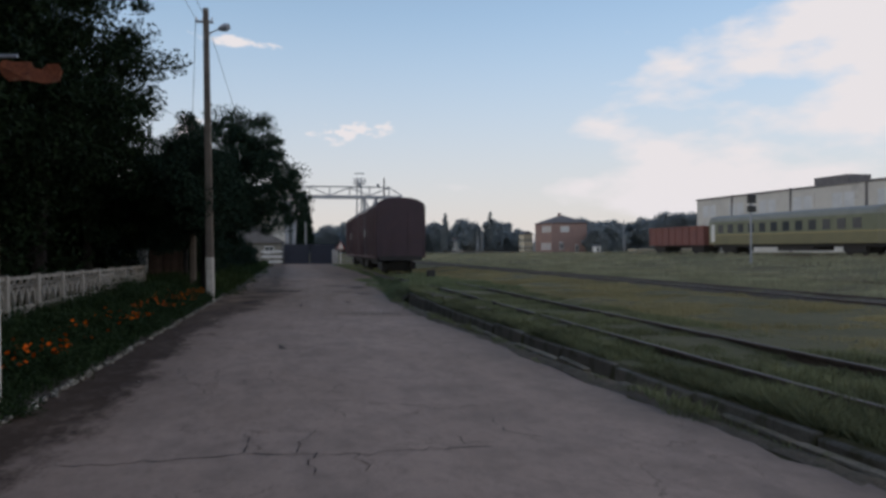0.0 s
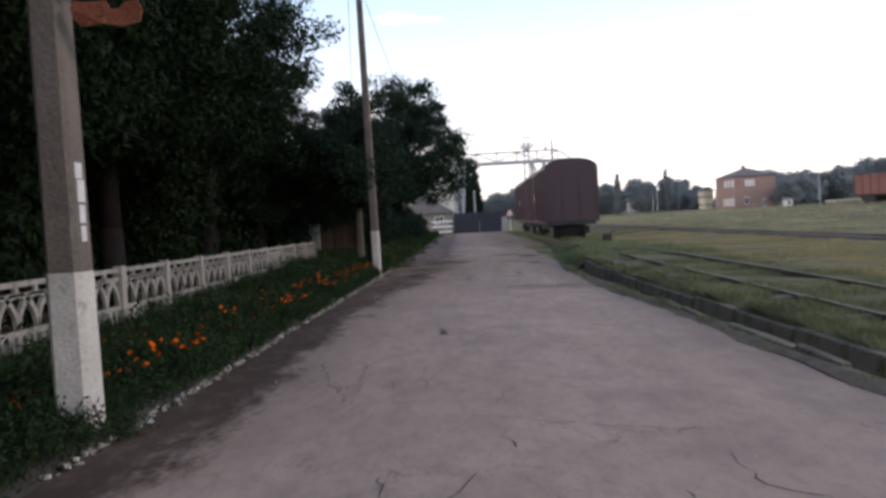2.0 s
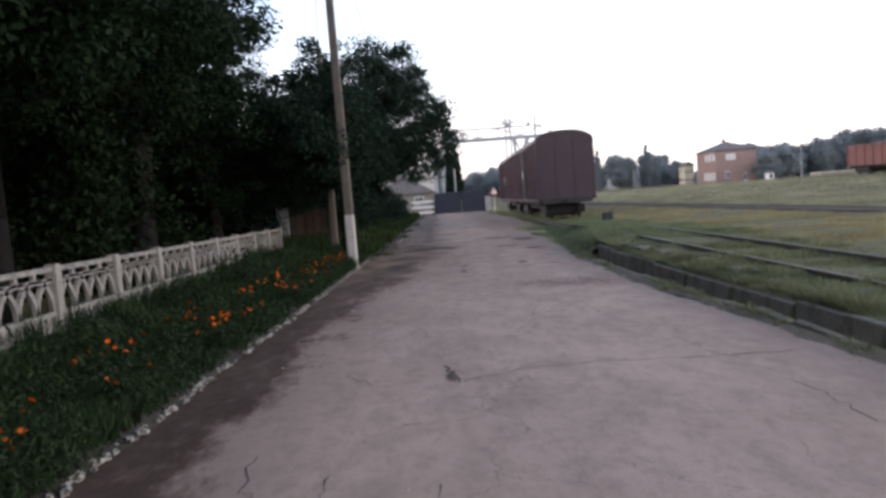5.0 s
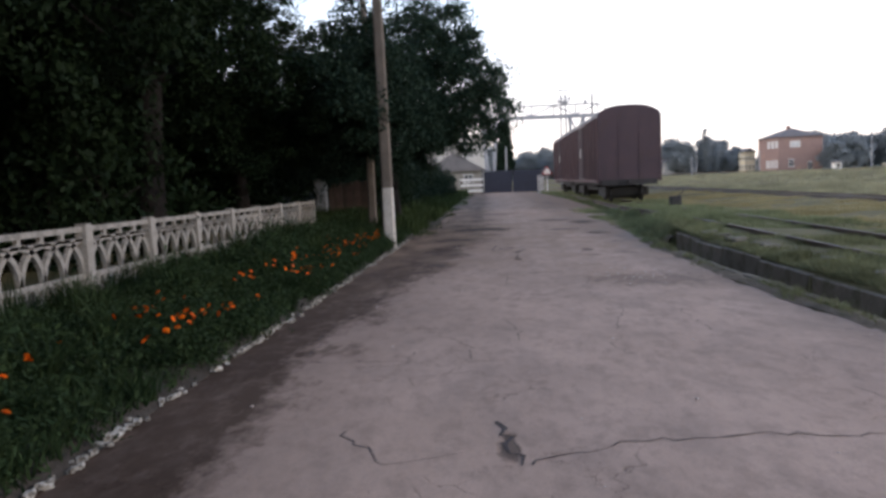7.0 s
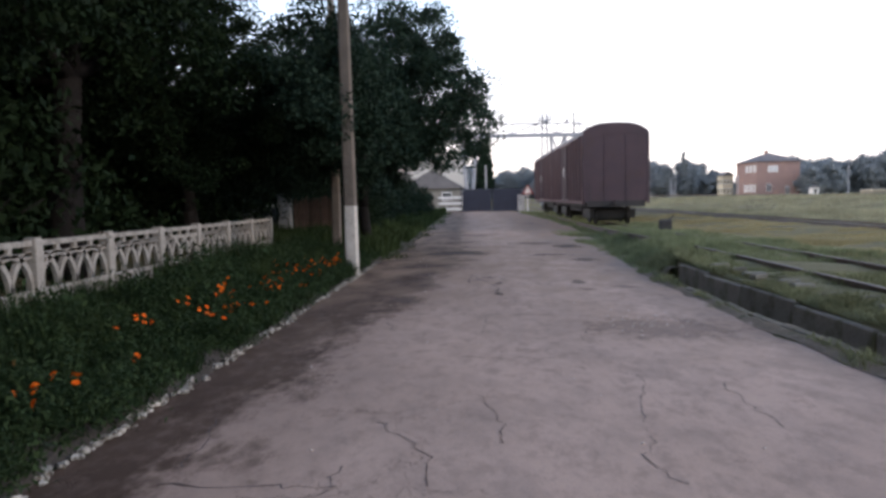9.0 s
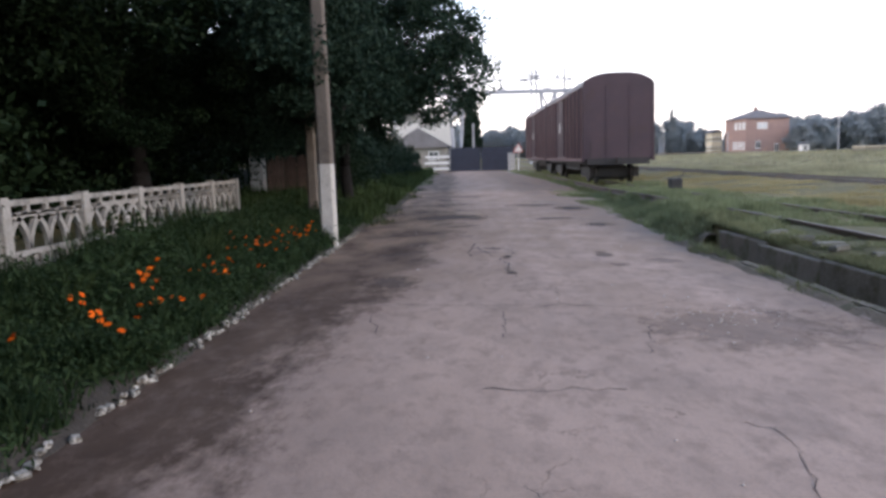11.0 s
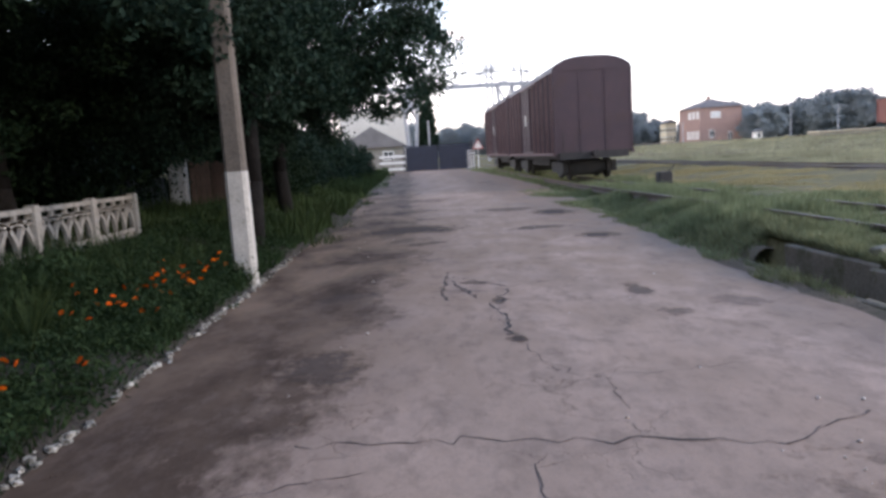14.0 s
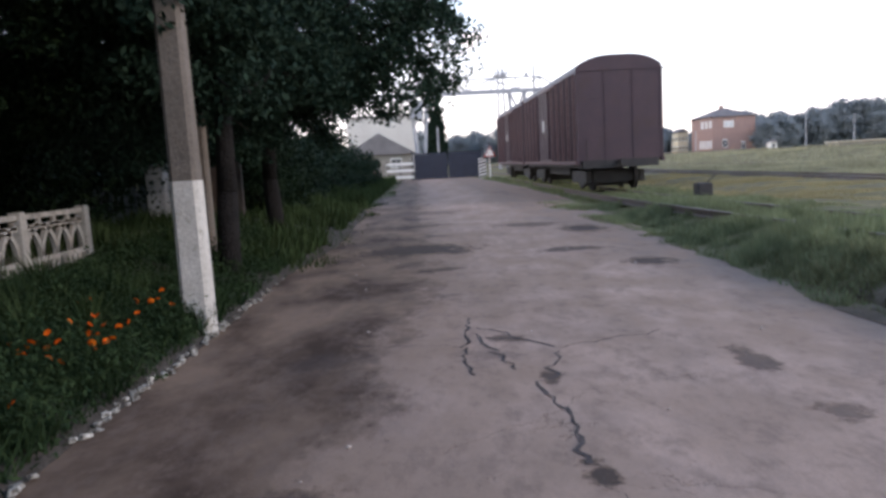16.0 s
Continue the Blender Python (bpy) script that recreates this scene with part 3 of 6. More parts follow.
# ---------------------------------------------------------------- trees


def tree(name, at, label, blobs, clusters, leaves, leaf, mat, trunk_r, seed, limbs=7, spread=0.55, bark=M_BARK):
    """A forked trunk with limbs into the blobs, and a crown of leaf clusters round the blobs (x, y, z, radius)."""
    rng = np.random.default_rng(seed)
    t = thing(name, at, label, "tree")
    bm = bmesh.new()
    fork = Vector((rng.uniform(-0.2, 0.2), rng.uniform(-0.2, 0.2), blobs[0][2] * 0.55))
    mid = fork * 0.5 + Vector((rng.uniform(-0.1, 0.1), rng.uniform(-0.1, 0.1), 0))
    tube(bm, (0, 0, -0.3), mid, trunk_r * 1.25, trunk_r, 10)
    tube(bm, mid, fork, trunk_r, trunk_r * 0.8, 10)
    for k in range(limbs):
        b = blobs[k % len(blobs)]
        end = Vector(b[:3]) + Vector(rng.normal(size=3)) * b[3] * 0.2
        knee = fork.lerp(end, 0.45) + Vector(rng.normal(size=3)) * 0.25
        tube(bm, fork, knee, trunk_r * 0.6, trunk_r * 0.4, 7)
        tube(bm, knee, end, trunk_r * 0.4, trunk_r * 0.12, 6)
        for _ in range(3):
            tube(bm, knee.lerp(end, rng.uniform(0.2, 0.8)), end + Vector(rng.normal(size=3)) * b[3] * 0.28, trunk_r * 0.18, 0.012, 5)
    part("trunk", bm, bark, t, smooth=True)
    area = np.array([b[3] ** 2 for b in blobs])
    pick = rng.choice(len(blobs), clusters, p=area / area.sum())
    bl = np.array(blobs)[pick]
    centres = bl[:, :3] + unit(rng.normal(size=(clusters, 3))) * (bl[:, 3] * rng.uniform(0.35, 1.0, clusters) ** 0.6)[:, None]
    each = max(1, leaves // clusters)
    near = np.repeat(centres, each, 0) + unit(rng.normal(size=(clusters * each, 3))) * (rng.uniform(0, 1, clusters * each) ** 0.5 * spread * rng.uniform(0.6, 1.4, clusters).repeat(each))[:, None] * (1, 1, 0.75)
    v, f = leaf_arrays(near, leaf, rng)
    raw_mesh("crown", v, f, mat, t)
    return t


# tall dark trees behind the fence, built twice and repeated
TALL = [(0, 0, 6.4, 3.6), (1.9, 0.8, 5.0, 2.3), (-1.6, 1.6, 5.2, 2.4), (0.6, -2.0, 5.1, 2.3), (0.2, 0.4, 9.2, 2.6), (2.6, -0.6, 4.1, 1.4), (2.1, 2.0, 4.1, 1.5), (1.9, -2.5, 4.1, 1.5)]
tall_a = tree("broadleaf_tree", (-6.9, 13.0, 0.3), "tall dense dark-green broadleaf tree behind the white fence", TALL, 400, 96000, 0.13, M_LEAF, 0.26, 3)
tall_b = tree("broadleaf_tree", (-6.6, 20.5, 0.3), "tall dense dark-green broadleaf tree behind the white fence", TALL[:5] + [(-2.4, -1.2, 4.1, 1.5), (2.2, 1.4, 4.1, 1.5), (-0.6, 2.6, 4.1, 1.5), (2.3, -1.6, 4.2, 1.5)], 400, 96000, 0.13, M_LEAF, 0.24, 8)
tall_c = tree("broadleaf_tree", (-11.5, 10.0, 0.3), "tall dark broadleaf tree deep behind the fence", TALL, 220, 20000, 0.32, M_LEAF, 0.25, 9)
tagged(tall_c, group="trees behind the fence")
tagged(tall_a, group="trees behind the fence")
tagged(tall_b, group="trees behind the fence")
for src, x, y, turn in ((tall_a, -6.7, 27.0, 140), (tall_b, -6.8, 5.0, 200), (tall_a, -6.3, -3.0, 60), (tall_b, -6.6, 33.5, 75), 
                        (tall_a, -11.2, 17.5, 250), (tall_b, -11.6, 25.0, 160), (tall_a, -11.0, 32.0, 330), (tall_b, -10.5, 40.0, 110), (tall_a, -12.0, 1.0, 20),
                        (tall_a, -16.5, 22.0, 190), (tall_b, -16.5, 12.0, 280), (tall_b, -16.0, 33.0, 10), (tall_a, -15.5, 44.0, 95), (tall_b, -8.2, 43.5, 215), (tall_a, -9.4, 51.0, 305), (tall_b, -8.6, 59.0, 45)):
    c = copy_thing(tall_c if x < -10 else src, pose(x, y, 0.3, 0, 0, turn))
    if y > 43:
        c.scale = (0.62, 0.62, 0.5)
    elif y == 27.0:
        c.scale = (1.2, 1.1, 1.05)
    elif y == 33.5:
        c.scale = (0.88, 0.85, 0.69)

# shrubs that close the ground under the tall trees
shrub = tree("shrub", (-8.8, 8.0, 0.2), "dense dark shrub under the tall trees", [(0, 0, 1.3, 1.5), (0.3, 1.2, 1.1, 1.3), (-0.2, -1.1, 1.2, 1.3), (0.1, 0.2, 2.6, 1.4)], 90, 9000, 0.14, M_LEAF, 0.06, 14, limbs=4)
tagged(shrub, group="shrubs behind the fence")
for k in range(38):
    x, y = (-8.9, -6 + 2.4 * k) if k < 22 else (-13.2, -6 + 3.4 * (k - 22))
    c = copy_thing(shrub, pose(x + 0.5 * math.sin(3 * k), y, 0.2, 0, 0, 77 * k % 360))
    s = 1.15 + 0.3 * math.sin(5.0 * k) + (0.6 if k >= 22 else 0)
    c.scale = (s, s, s)

for x, y, s in ((-4.0, 44.6, 0.7), (-4.9, 46.4, 0.9), (-4.4, 49.5, 0.8), (-8.4, 40.5, 1.1), (-7.6, 45.0, 1.2), (-7.2, 47.0, 1.4), (-5.6, 54.0, 1.1), (-4.8, 58.0, 0.9), (-5.4, 64.0, 1.1), (-4.4, 73.0, 0.9), (-6.2, 79.0, 1.2)):
    c = copy_thing(shrub, pose(x, y, 0.2, 0, 0, 91 * y % 360))
    c.scale = (s, s, s)

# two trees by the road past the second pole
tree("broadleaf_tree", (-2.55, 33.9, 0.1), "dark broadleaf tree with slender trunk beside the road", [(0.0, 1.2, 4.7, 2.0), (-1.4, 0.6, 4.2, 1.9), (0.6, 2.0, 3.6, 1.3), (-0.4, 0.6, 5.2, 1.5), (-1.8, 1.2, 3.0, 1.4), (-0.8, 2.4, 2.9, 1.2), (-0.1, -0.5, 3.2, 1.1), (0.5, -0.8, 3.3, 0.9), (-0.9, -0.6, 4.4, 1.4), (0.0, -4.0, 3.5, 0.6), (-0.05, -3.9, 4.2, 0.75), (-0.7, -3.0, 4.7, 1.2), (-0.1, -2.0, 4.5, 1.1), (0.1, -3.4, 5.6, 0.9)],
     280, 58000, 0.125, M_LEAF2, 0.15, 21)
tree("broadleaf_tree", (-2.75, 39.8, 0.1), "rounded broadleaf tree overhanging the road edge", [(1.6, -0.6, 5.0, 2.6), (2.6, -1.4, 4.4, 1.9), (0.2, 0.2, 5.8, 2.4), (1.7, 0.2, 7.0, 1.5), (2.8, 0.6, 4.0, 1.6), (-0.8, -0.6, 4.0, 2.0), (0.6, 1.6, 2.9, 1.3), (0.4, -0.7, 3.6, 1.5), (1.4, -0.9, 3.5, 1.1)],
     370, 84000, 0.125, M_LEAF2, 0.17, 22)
for k, (x, y, h, r) in enumerate(((-5.2, 46, 3.6, 2.0), (-4.6, 53, 3.3, 1.9), (-4.0, 61, 2.9, 1.6), (-3.0, 69, 2.4, 1.3))):
    tree("small_tree", (x, y, 0.3), "low leafy tree on the grass verge", [(0, 0, h * 0.62, r), (0.4, 0.9, h * 0.45, r * 0.8), (0.5, -0.9, h * 0.42, r * 0.8), (0.9, 0.1, h * 0.32, r * 0.7)],
         60, 7000, 0.17, M_LEAF2, 0.09, 30 + k)

# poplars and far woods
POP = [(0, 0, 1.6 + 1.1 * k, 1.75 * (1 - (k / 13) ** 2.5)) for k in range(12)]
pop = tree("poplar", (4.6, 122, 0.4), "slim dark poplar behind the gate", [(0, 0, 2.2 + 1.15 * k, 1.5 * (1 - (k / 8.5) ** 2)) for k in range(8)], 260, 26000, 0.3, M_LEAF2, 0.2, 40, spread=0.4)
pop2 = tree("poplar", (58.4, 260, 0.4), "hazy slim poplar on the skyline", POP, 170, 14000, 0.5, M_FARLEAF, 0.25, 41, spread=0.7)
for x, y, s in ((75.2, 260, 1.05), (77.6, 266, 0.85), (59.8, 264, 0.82)):
    c = copy_thing(pop2, pose(x, y, 0.4, 0, 0, 37 * x))
    c.scale = (0.72 * s, 0.72 * s, s)
pop2.scale = (0.72, 0.72, 1.0)
rng = np.random.default_rng(77)
WOOD = [(0, 0, 5.6, 4.0), (0.5, 0.2, 2.0, 2.8), (2.4, 1.0, 4.4, 3.0), (-2.4, -0.6, 4.2, 3.1), (0.4, 0.3, 8.0, 2.6)]
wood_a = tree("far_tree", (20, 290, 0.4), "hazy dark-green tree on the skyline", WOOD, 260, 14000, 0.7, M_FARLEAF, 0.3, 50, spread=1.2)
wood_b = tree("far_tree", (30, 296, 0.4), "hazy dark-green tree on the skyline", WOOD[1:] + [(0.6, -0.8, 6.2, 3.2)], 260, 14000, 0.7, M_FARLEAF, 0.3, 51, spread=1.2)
tagged(wood_a, group="skyline trees")
tagged(wood_b, group="skyline trees")
far = [(x, 295 + 20 * math.sin(x), 0.72 + 0.30 * rng.random()) for x in np.arange(-40, 130, 7.5)]
far += [(100, 262, 0.85), (107, 255, 0.95), (113, 262, 0.8), (133, 300, 1.0), (139, 296, 1.02), (146, 300, 0.95), (153, 298, 1.1), (160, 300, 1.1), (167, 302, 1.3), (173, 300, 1.3), (180, 302, 1.3), (187, 300, 1.0),
        (195, 300, 1.1), (205, 290, 1.2), (215, 285, 1.2), (225, 280, 1.1), (101, 240, 0.72), (106, 232, 0.8), (98, 250, 0.9), (98.2, 221, 0.6), (104, 226, 0.72), (126, 290, 0.95), (119, 280, 0.85), (68.4, 262, 0.85)]
for k, (x, y, s) in enumerate(far):
    c = copy_thing(wood_a if k % 2 else wood_b, pose(float(x), float(y), 0.3, 0, 0, 71 * k % 360))
    c.scale = (s * 1.35, s * 1.35, s * 1.22)

# a continuous far woodland edge behind the single trees
wx = rng.uniform(-120, 330, 44000)
top = 4.2 + 2.2 * np.sin(wx * 0.11) + 1.5 * np.sin(wx * 0.31 + 1) + 1.2 * np.sin(wx * 0.73)
wz = 0.3 + np.maximum(top + 1.0, 3.6) * rng.uniform(0, 1, 44000) ** 0.7
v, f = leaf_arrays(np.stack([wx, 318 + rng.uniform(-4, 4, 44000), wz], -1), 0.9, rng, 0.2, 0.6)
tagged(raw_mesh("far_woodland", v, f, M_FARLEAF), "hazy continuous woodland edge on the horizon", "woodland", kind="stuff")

# ---------------------------------------------------------------- grass, weeds and flower bed


def scatter(n, x0, x1, y0, y1, rng):
    return rng.uniform(x0, x1, n), rng.uniform(y0, y1, n)


def patches(x, y):
    """Uneven tufts and bare spots: waves of many lengths and bearings, from -1 to 1."""
    r = np.random.default_rng(17)
    total = 0 * x
    for k in range(9):
        a, length = r.uniform(0, np.pi), 0.5 * 1.42 ** k
        u, v = x * np.cos(a) + y * np.sin(a), y * np.cos(a) - x * np.sin(a)
        total = total + np.sin(6.2832 * u / length + 1.7 * np.sin(3.1 * v / length + k)) * (0.7 + 0.06 * k)
    return np.clip(total / 3.6, -1, 1)


def grass_patch(name, label, n, span, height, mat, seed, width=0.012, keep=None, lean=0.5):
    rng = np.random.default_rng(seed)
    x, y = scatter(n, *span, rng)
    clump = patches(x, y)
    ok = clump > rng.uniform(-1.2, 0.5, n)
    if keep is not None:
        ok &= keep(x, y)
    x, y, clump = x[ok], y[ok], clump[ok]
    z = ground_z(x, y) - 0.02
    v, f = blade_arrays(np.stack([x, y, z], -1), height * (0.68 + 0.5 * clump), rng, width, lean)
    return tagged(raw_mesh(name, v, f, mat), label, "grass", kind="stuff")


grass_patch("verge_grass", "fresh green grass along the road edge", 60000, (3.9, 7.6, 26, 60), 0.15, M_GRASS, 1, 0.014, lambda x, y: (x > road_right(y) + 0.05 * np.sin(5 * y)) & ((y > 29.25) | (x > 5.4)) & ((x < 5.75) | (y > 47)))
grass_patch("verge_grass", "tall grass growing round the wagon wheels", 16000, (5.9, 9.8, 46, 80), 0.2, M_GRASS, 15, 0.016, lambda x, y: x > road_right(y) + 0.08)
grass_patch("ditch_grass", "short grass fringe along the ditch", 25000, (3.8, 4.35, 4, 31), 0.085, M_TRACKGRASS, 2, 0.007, lambda x, y: x > road_right(y) - 0.02 + 0.1 * np.sin(3.3 * y))
grass_patch("track_grass", "fresh grass growing over the sunken rails", 90000, (5.0, 9.2, 28, 50), 0.14, M_GRASS, 35, 0.011)
grass_patch("track_grass", "thick fresh grass hiding the near rail", 60000, (4.9, 7.4, 31, 56), 0.24, M_GRASS, 36, 0.010, lambda x, y: x > road_right(y) + 0.25)
grass_patch("yard_grass", "short yellowing grass between the tracks", 200000, (8.3, 14.4, 5, 62), 0.10, M_DRYGRASS, 3, 0.008)
grass_patch("yard_grass", "short grey-green grass beyond the second track", 110000, (16.8, 26, 8, 70), 0.16, M_FARGRASS, 34, 0.012)
grass_patch("track_grass", "short dull green grass between the rails", 170000, (4.75, 8.4, 5, 50), 0.10, M_TRACKGRASS, 33, 0.009, lambda x, y: (np.abs(np.abs(x - 6.62 - 0.03 * (y - 22)) - 0.76) > 0.1))
grass_patch("yard_grass", "taller rough grass in the yard beyond the tracks", 130000, (18, 62, 20, 150), 0.24, M_FARGRASS, 4, 0.022, lambda x, y: patches(x * 0.4, y * 0.4) > -0.35)
grass_patch("yard_grass", "tall uneven weeds in the far yard", 40000, (26, 70, 40, 190), 0.42, M_FARGRASS, 41, 0.03, lambda x, y: patches(x * 0.25 + 40, y * 0.2) > 0.3)
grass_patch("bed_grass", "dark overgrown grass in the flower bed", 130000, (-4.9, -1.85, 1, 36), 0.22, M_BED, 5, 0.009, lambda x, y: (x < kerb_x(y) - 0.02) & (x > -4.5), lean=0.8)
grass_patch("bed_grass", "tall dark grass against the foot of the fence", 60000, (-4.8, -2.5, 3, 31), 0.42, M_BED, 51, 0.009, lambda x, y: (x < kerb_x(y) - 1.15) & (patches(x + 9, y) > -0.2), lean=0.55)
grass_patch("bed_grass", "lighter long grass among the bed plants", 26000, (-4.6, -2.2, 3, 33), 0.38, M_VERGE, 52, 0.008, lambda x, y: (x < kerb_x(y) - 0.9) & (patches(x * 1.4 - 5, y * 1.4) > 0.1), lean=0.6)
br = np.random.default_rng(88)
n = 60000
bx_, by_ = br.uniform(-4.8, -1.9, n), br.uniform(2, 37, n)
bump_ = 0.5 + 0.5 * np.sin(bx_ * 3.1 + 2 * np.sin(by_ * 1.1)) * np.sin(by_ * 2.3 + 1.5 * np.sin(bx_ * 2))
inside = np.clip((kerb_x(by_) + 0.02 - bx_) / 0.9, 0, 1)
top_ = (0.10 + 0.26 * inside ** 0.6) * (0.35 + 0.75 * bump_) + 0.05 * np.clip((-3.9 - bx_) / 0.6, 0, 1) * np.clip((by_ - 20) / 5, 0, 1)
top_ *= 1 - 0.7 * np.clip((-3.9 - bx_) / 0.4, 0, 1)
ok = inside > 0
bz_ = ground_z(bx_, by_) + top_ * br.uniform(0.1, 1, n) ** 0.6
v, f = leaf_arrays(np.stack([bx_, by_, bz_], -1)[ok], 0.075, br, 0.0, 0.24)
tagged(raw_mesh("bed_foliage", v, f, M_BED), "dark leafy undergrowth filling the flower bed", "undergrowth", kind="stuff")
grass_patch("ditch_grass", "grass hanging over the ditch wall", 60000, (4.6, 6.0, 0, 32), 0.16, M_TRACKGRASS, 12, 0.010, lean=0.9)
grass_patch("ditch_grass", "grass hanging over the ditch wall", 60000, (4.62, 5.15, 0, 30), 0.18, M_TRACKGRASS, 16, 0.009, lambda x, y: x > road_right(y) + 0.68, lean=1.3)
grass_patch("ditch_grass", "short grass fringe along the ditch", 25000, (3.9, 4.65, 0, 29.7), 0.13, M_TRACKGRASS, 17, 0.008, lambda x, y: (x > road_right(y) + 0.08) & (x < road_right(y) + 0.3), lean=0.8)
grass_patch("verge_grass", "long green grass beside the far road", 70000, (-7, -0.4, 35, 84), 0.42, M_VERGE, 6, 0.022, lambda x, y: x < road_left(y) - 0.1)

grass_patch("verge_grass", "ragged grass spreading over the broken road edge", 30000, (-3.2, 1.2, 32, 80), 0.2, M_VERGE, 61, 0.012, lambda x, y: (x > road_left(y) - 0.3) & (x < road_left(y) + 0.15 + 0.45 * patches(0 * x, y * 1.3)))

rng = np.random.default_rng(9)


def weed(label, height, leaves, size, seed, slim=0.35):
    r = np.random.default_rng(seed)
    t = thing("weed_plant", (-3.6, 15, 0.3), label, "plant", "weeds in the flower bed")
    p = r.normal(size=(leaves, 3)) * (height * 0.42, height * 0.42, height * 0.3) + (0, 0, height * 0.5)
    p[:, 2] = np.abs(p[:, 2])
    v, f = leaf_arrays(p, size, r, 0.1, slim)
    raw_mesh("foliage", v, f, M_BED, t)
    bm = bmesh.new()
    for _ in range(5):
        a = r.uniform(0, 6.28)
        tube(bm, (0, 0, -0.05), (0.3 * height * math.cos(a), 0.3 * height * math.sin(a), height * 0.8), 0.008, 0.004, 5)
    part("stem", bm, M_BED, t)
    return t


weeds = [weed("bushy dark-green weed in the flower bed", 0.55, 900, 0.085, 61), weed("leafy dark weed in the flower bed", 0.42, 700, 0.07, 62)]
for k in range(70):
    y = rng.uniform(3, 38)
    x = rng.uniform(-4.35, -2.6)
    s = rng.uniform(0.45, 1.05)
    c = copy_thing(weeds[k % 2], pose(x, y, float(ground_z(x, y)), 0, 0, rng.uniform(0, 360)))
    c.scale = (s, s, s)


for x, y, s in ((-2.25, 10.15, 0.6), (-2.55, 10.1, 0.7), (-2.1, 10.5, 0.5), (-2.75, 10.3, 0.8), (-2.3, 9.7, 0.6), (-2.7, 9.2, 0.9), (-2.5, 8.3, 0.8)):
    c = copy_thing(weeds[1], pose(x, y, float(ground_z(x, y)), 0, 0, 60 * y))
    c.scale = (s, s, s)


def long_leaves(seed):
    """A sheaf of long arching leaves."""
    r = np.random.default_rng(seed)
    t = thing("daylily", (-3.3, 12, 0.35), "clump of long arching green leaves in the bed", "plant", "leaf clumps")
    vs, fs = [], []
    for k in range(46):
        a, h, out = r.uniform(0, 6.28), r.uniform(0.4, 0.85), r.uniform(0.15, 0.5)
        d, s = np.array((math.cos(a), math.sin(a), 0)), np.array((-math.sin(a), math.cos(a), 0)) * 0.011
        for i in range(5):
            u = i / 4
            p = d * (0.05 + out * u ** 1.6) + np.array((0, 0, h * (u - 0.28 * u * u * u)))
            w = s * (1 - u * 0.92)
            vs += [p - w, p + w]
        b = 10 * k
        fs += [(b + 2 * i, b + 2 * i + 1, b + 2 * i + 3, b + 2 * i + 2) for i in range(4)]
    raw_mesh("leaves", vs, fs, M_BED if seed % 2 else M_VERGE, t)
    return t


lilies = [long_leaves(1), long_leaves(2)]
for k, (x, y) in enumerate(((-3.2, 15.2), (-3.0, 17.6), (-3.4, 20.2), (-3.0, 22.4), (-3.5, 24.5), (-3.0, 26.3), (-3.3, 27.6), (-3.1, 29.0), (-3.6, 18.6), (-3.9, 31.0), (-2.9, 25.3), (-3.2, 26.9), (-2.8, 28.2), (-3.5, 28.6), (-2.9, 16.4), (-3.3, 13.8), (-3.0, 12.2), (-2.7, 29.3))):
    copy_thing(lilies[k % 2], pose(x, y, float(ground_z(x, y)), 0, 0, 50 * k))


def marigold(seed, blooms):
    r = np.random.default_rng(seed)
    t = thing("marigold", (-2.6, 12, 0.3), "low green marigold plant with orange blooms", "flower", "marigolds along the kerb")
    p = r.normal(size=(700, 3)) * (0.15, 0.15, 0.09) + (0, 0, 0.14)
    p[:, 2] = np.abs(p[:, 2])
    v, f = leaf_arrays(p, 0.055, r, 0.0, 0.3)
    raw_mesh("foliage", v, f, M_BED, t)
    for k in range(blooms):
        c = np.array((r.uniform(-0.2, 0.2), r.uniform(-0.24, 0.24), r.uniform(0.26, 0.44)))
        turn = np.array(pose(0, 0, 0, r.uniform(15, 70), 0, r.uniform(-60, 100)).to_3x3())
        vs, fs = [], []
        for ring, (n, rad, lift) in enumerate(((9, 0.031, 0.0), (8, 0.025, 0.008), (6, 0.015, 0.015))):
            for i in range(n):
                a = 6.283 * (i + ring * 0.4) / n
                d, s = np.array((math.cos(a), math.sin(a), 0.25)), np.array((-math.sin(a), math.cos(a), 0)) * rad * 0.42
                b = len(vs)
                q = np.array((0, 0, lift))
                vs += [c + turn @ e for e in (q, q + d * rad * 0.65 - s, q + d * rad, q + d * rad * 0.65 + s)]
                fs.append((b, b + 1, b + 2, b + 3))
        raw_mesh("bloom", vs, fs, M_ORANGE, t)
        part("stalk", tubes(((c[0] * 0.4, c[1] * 0.4, 0.05), tuple(c), 0.005), seg=4), M_BED, t)
    return t


flowers = [marigold(70, 1), marigold(71, 2), marigold(72, 3), marigold(73, 0)]
for k in range(84):
    y = 11 + 20 * (k + rng.uniform(-0.5, 0.5)) / 84
    y += 0.8 * math.sin(y * 2.2)
    x = float(kerb_x(y)) - 0.12 - 1.0 * rng.random() ** 1.2
    copy_thing(flowers[int(rng.choice(4, p=(0.34, 0.26, 0.18, 0.22)))], pose(x, y, float(ground_z(x, y)), 0, 0, rng.uniform(0, 360)))

for y0, y1, n in ((27.4, 29.9, 9), (22.5, 25.0, 8), (17.2, 19.4, 6), (12.2, 14.2, 6)):
    for k in range(n):
        y = y0 + (y1 - y0) * rng.random()
        x = float(kerb_x(y)) - 0.14 - 0.75 * rng.random()
        copy_thing(flowers[1 + k % 2], pose(x, y, float(ground_z(x, y)), 0, 0, rng.uniform(0, 360)))

# ---------------------------------------------------------------- fence of pierced concrete panels


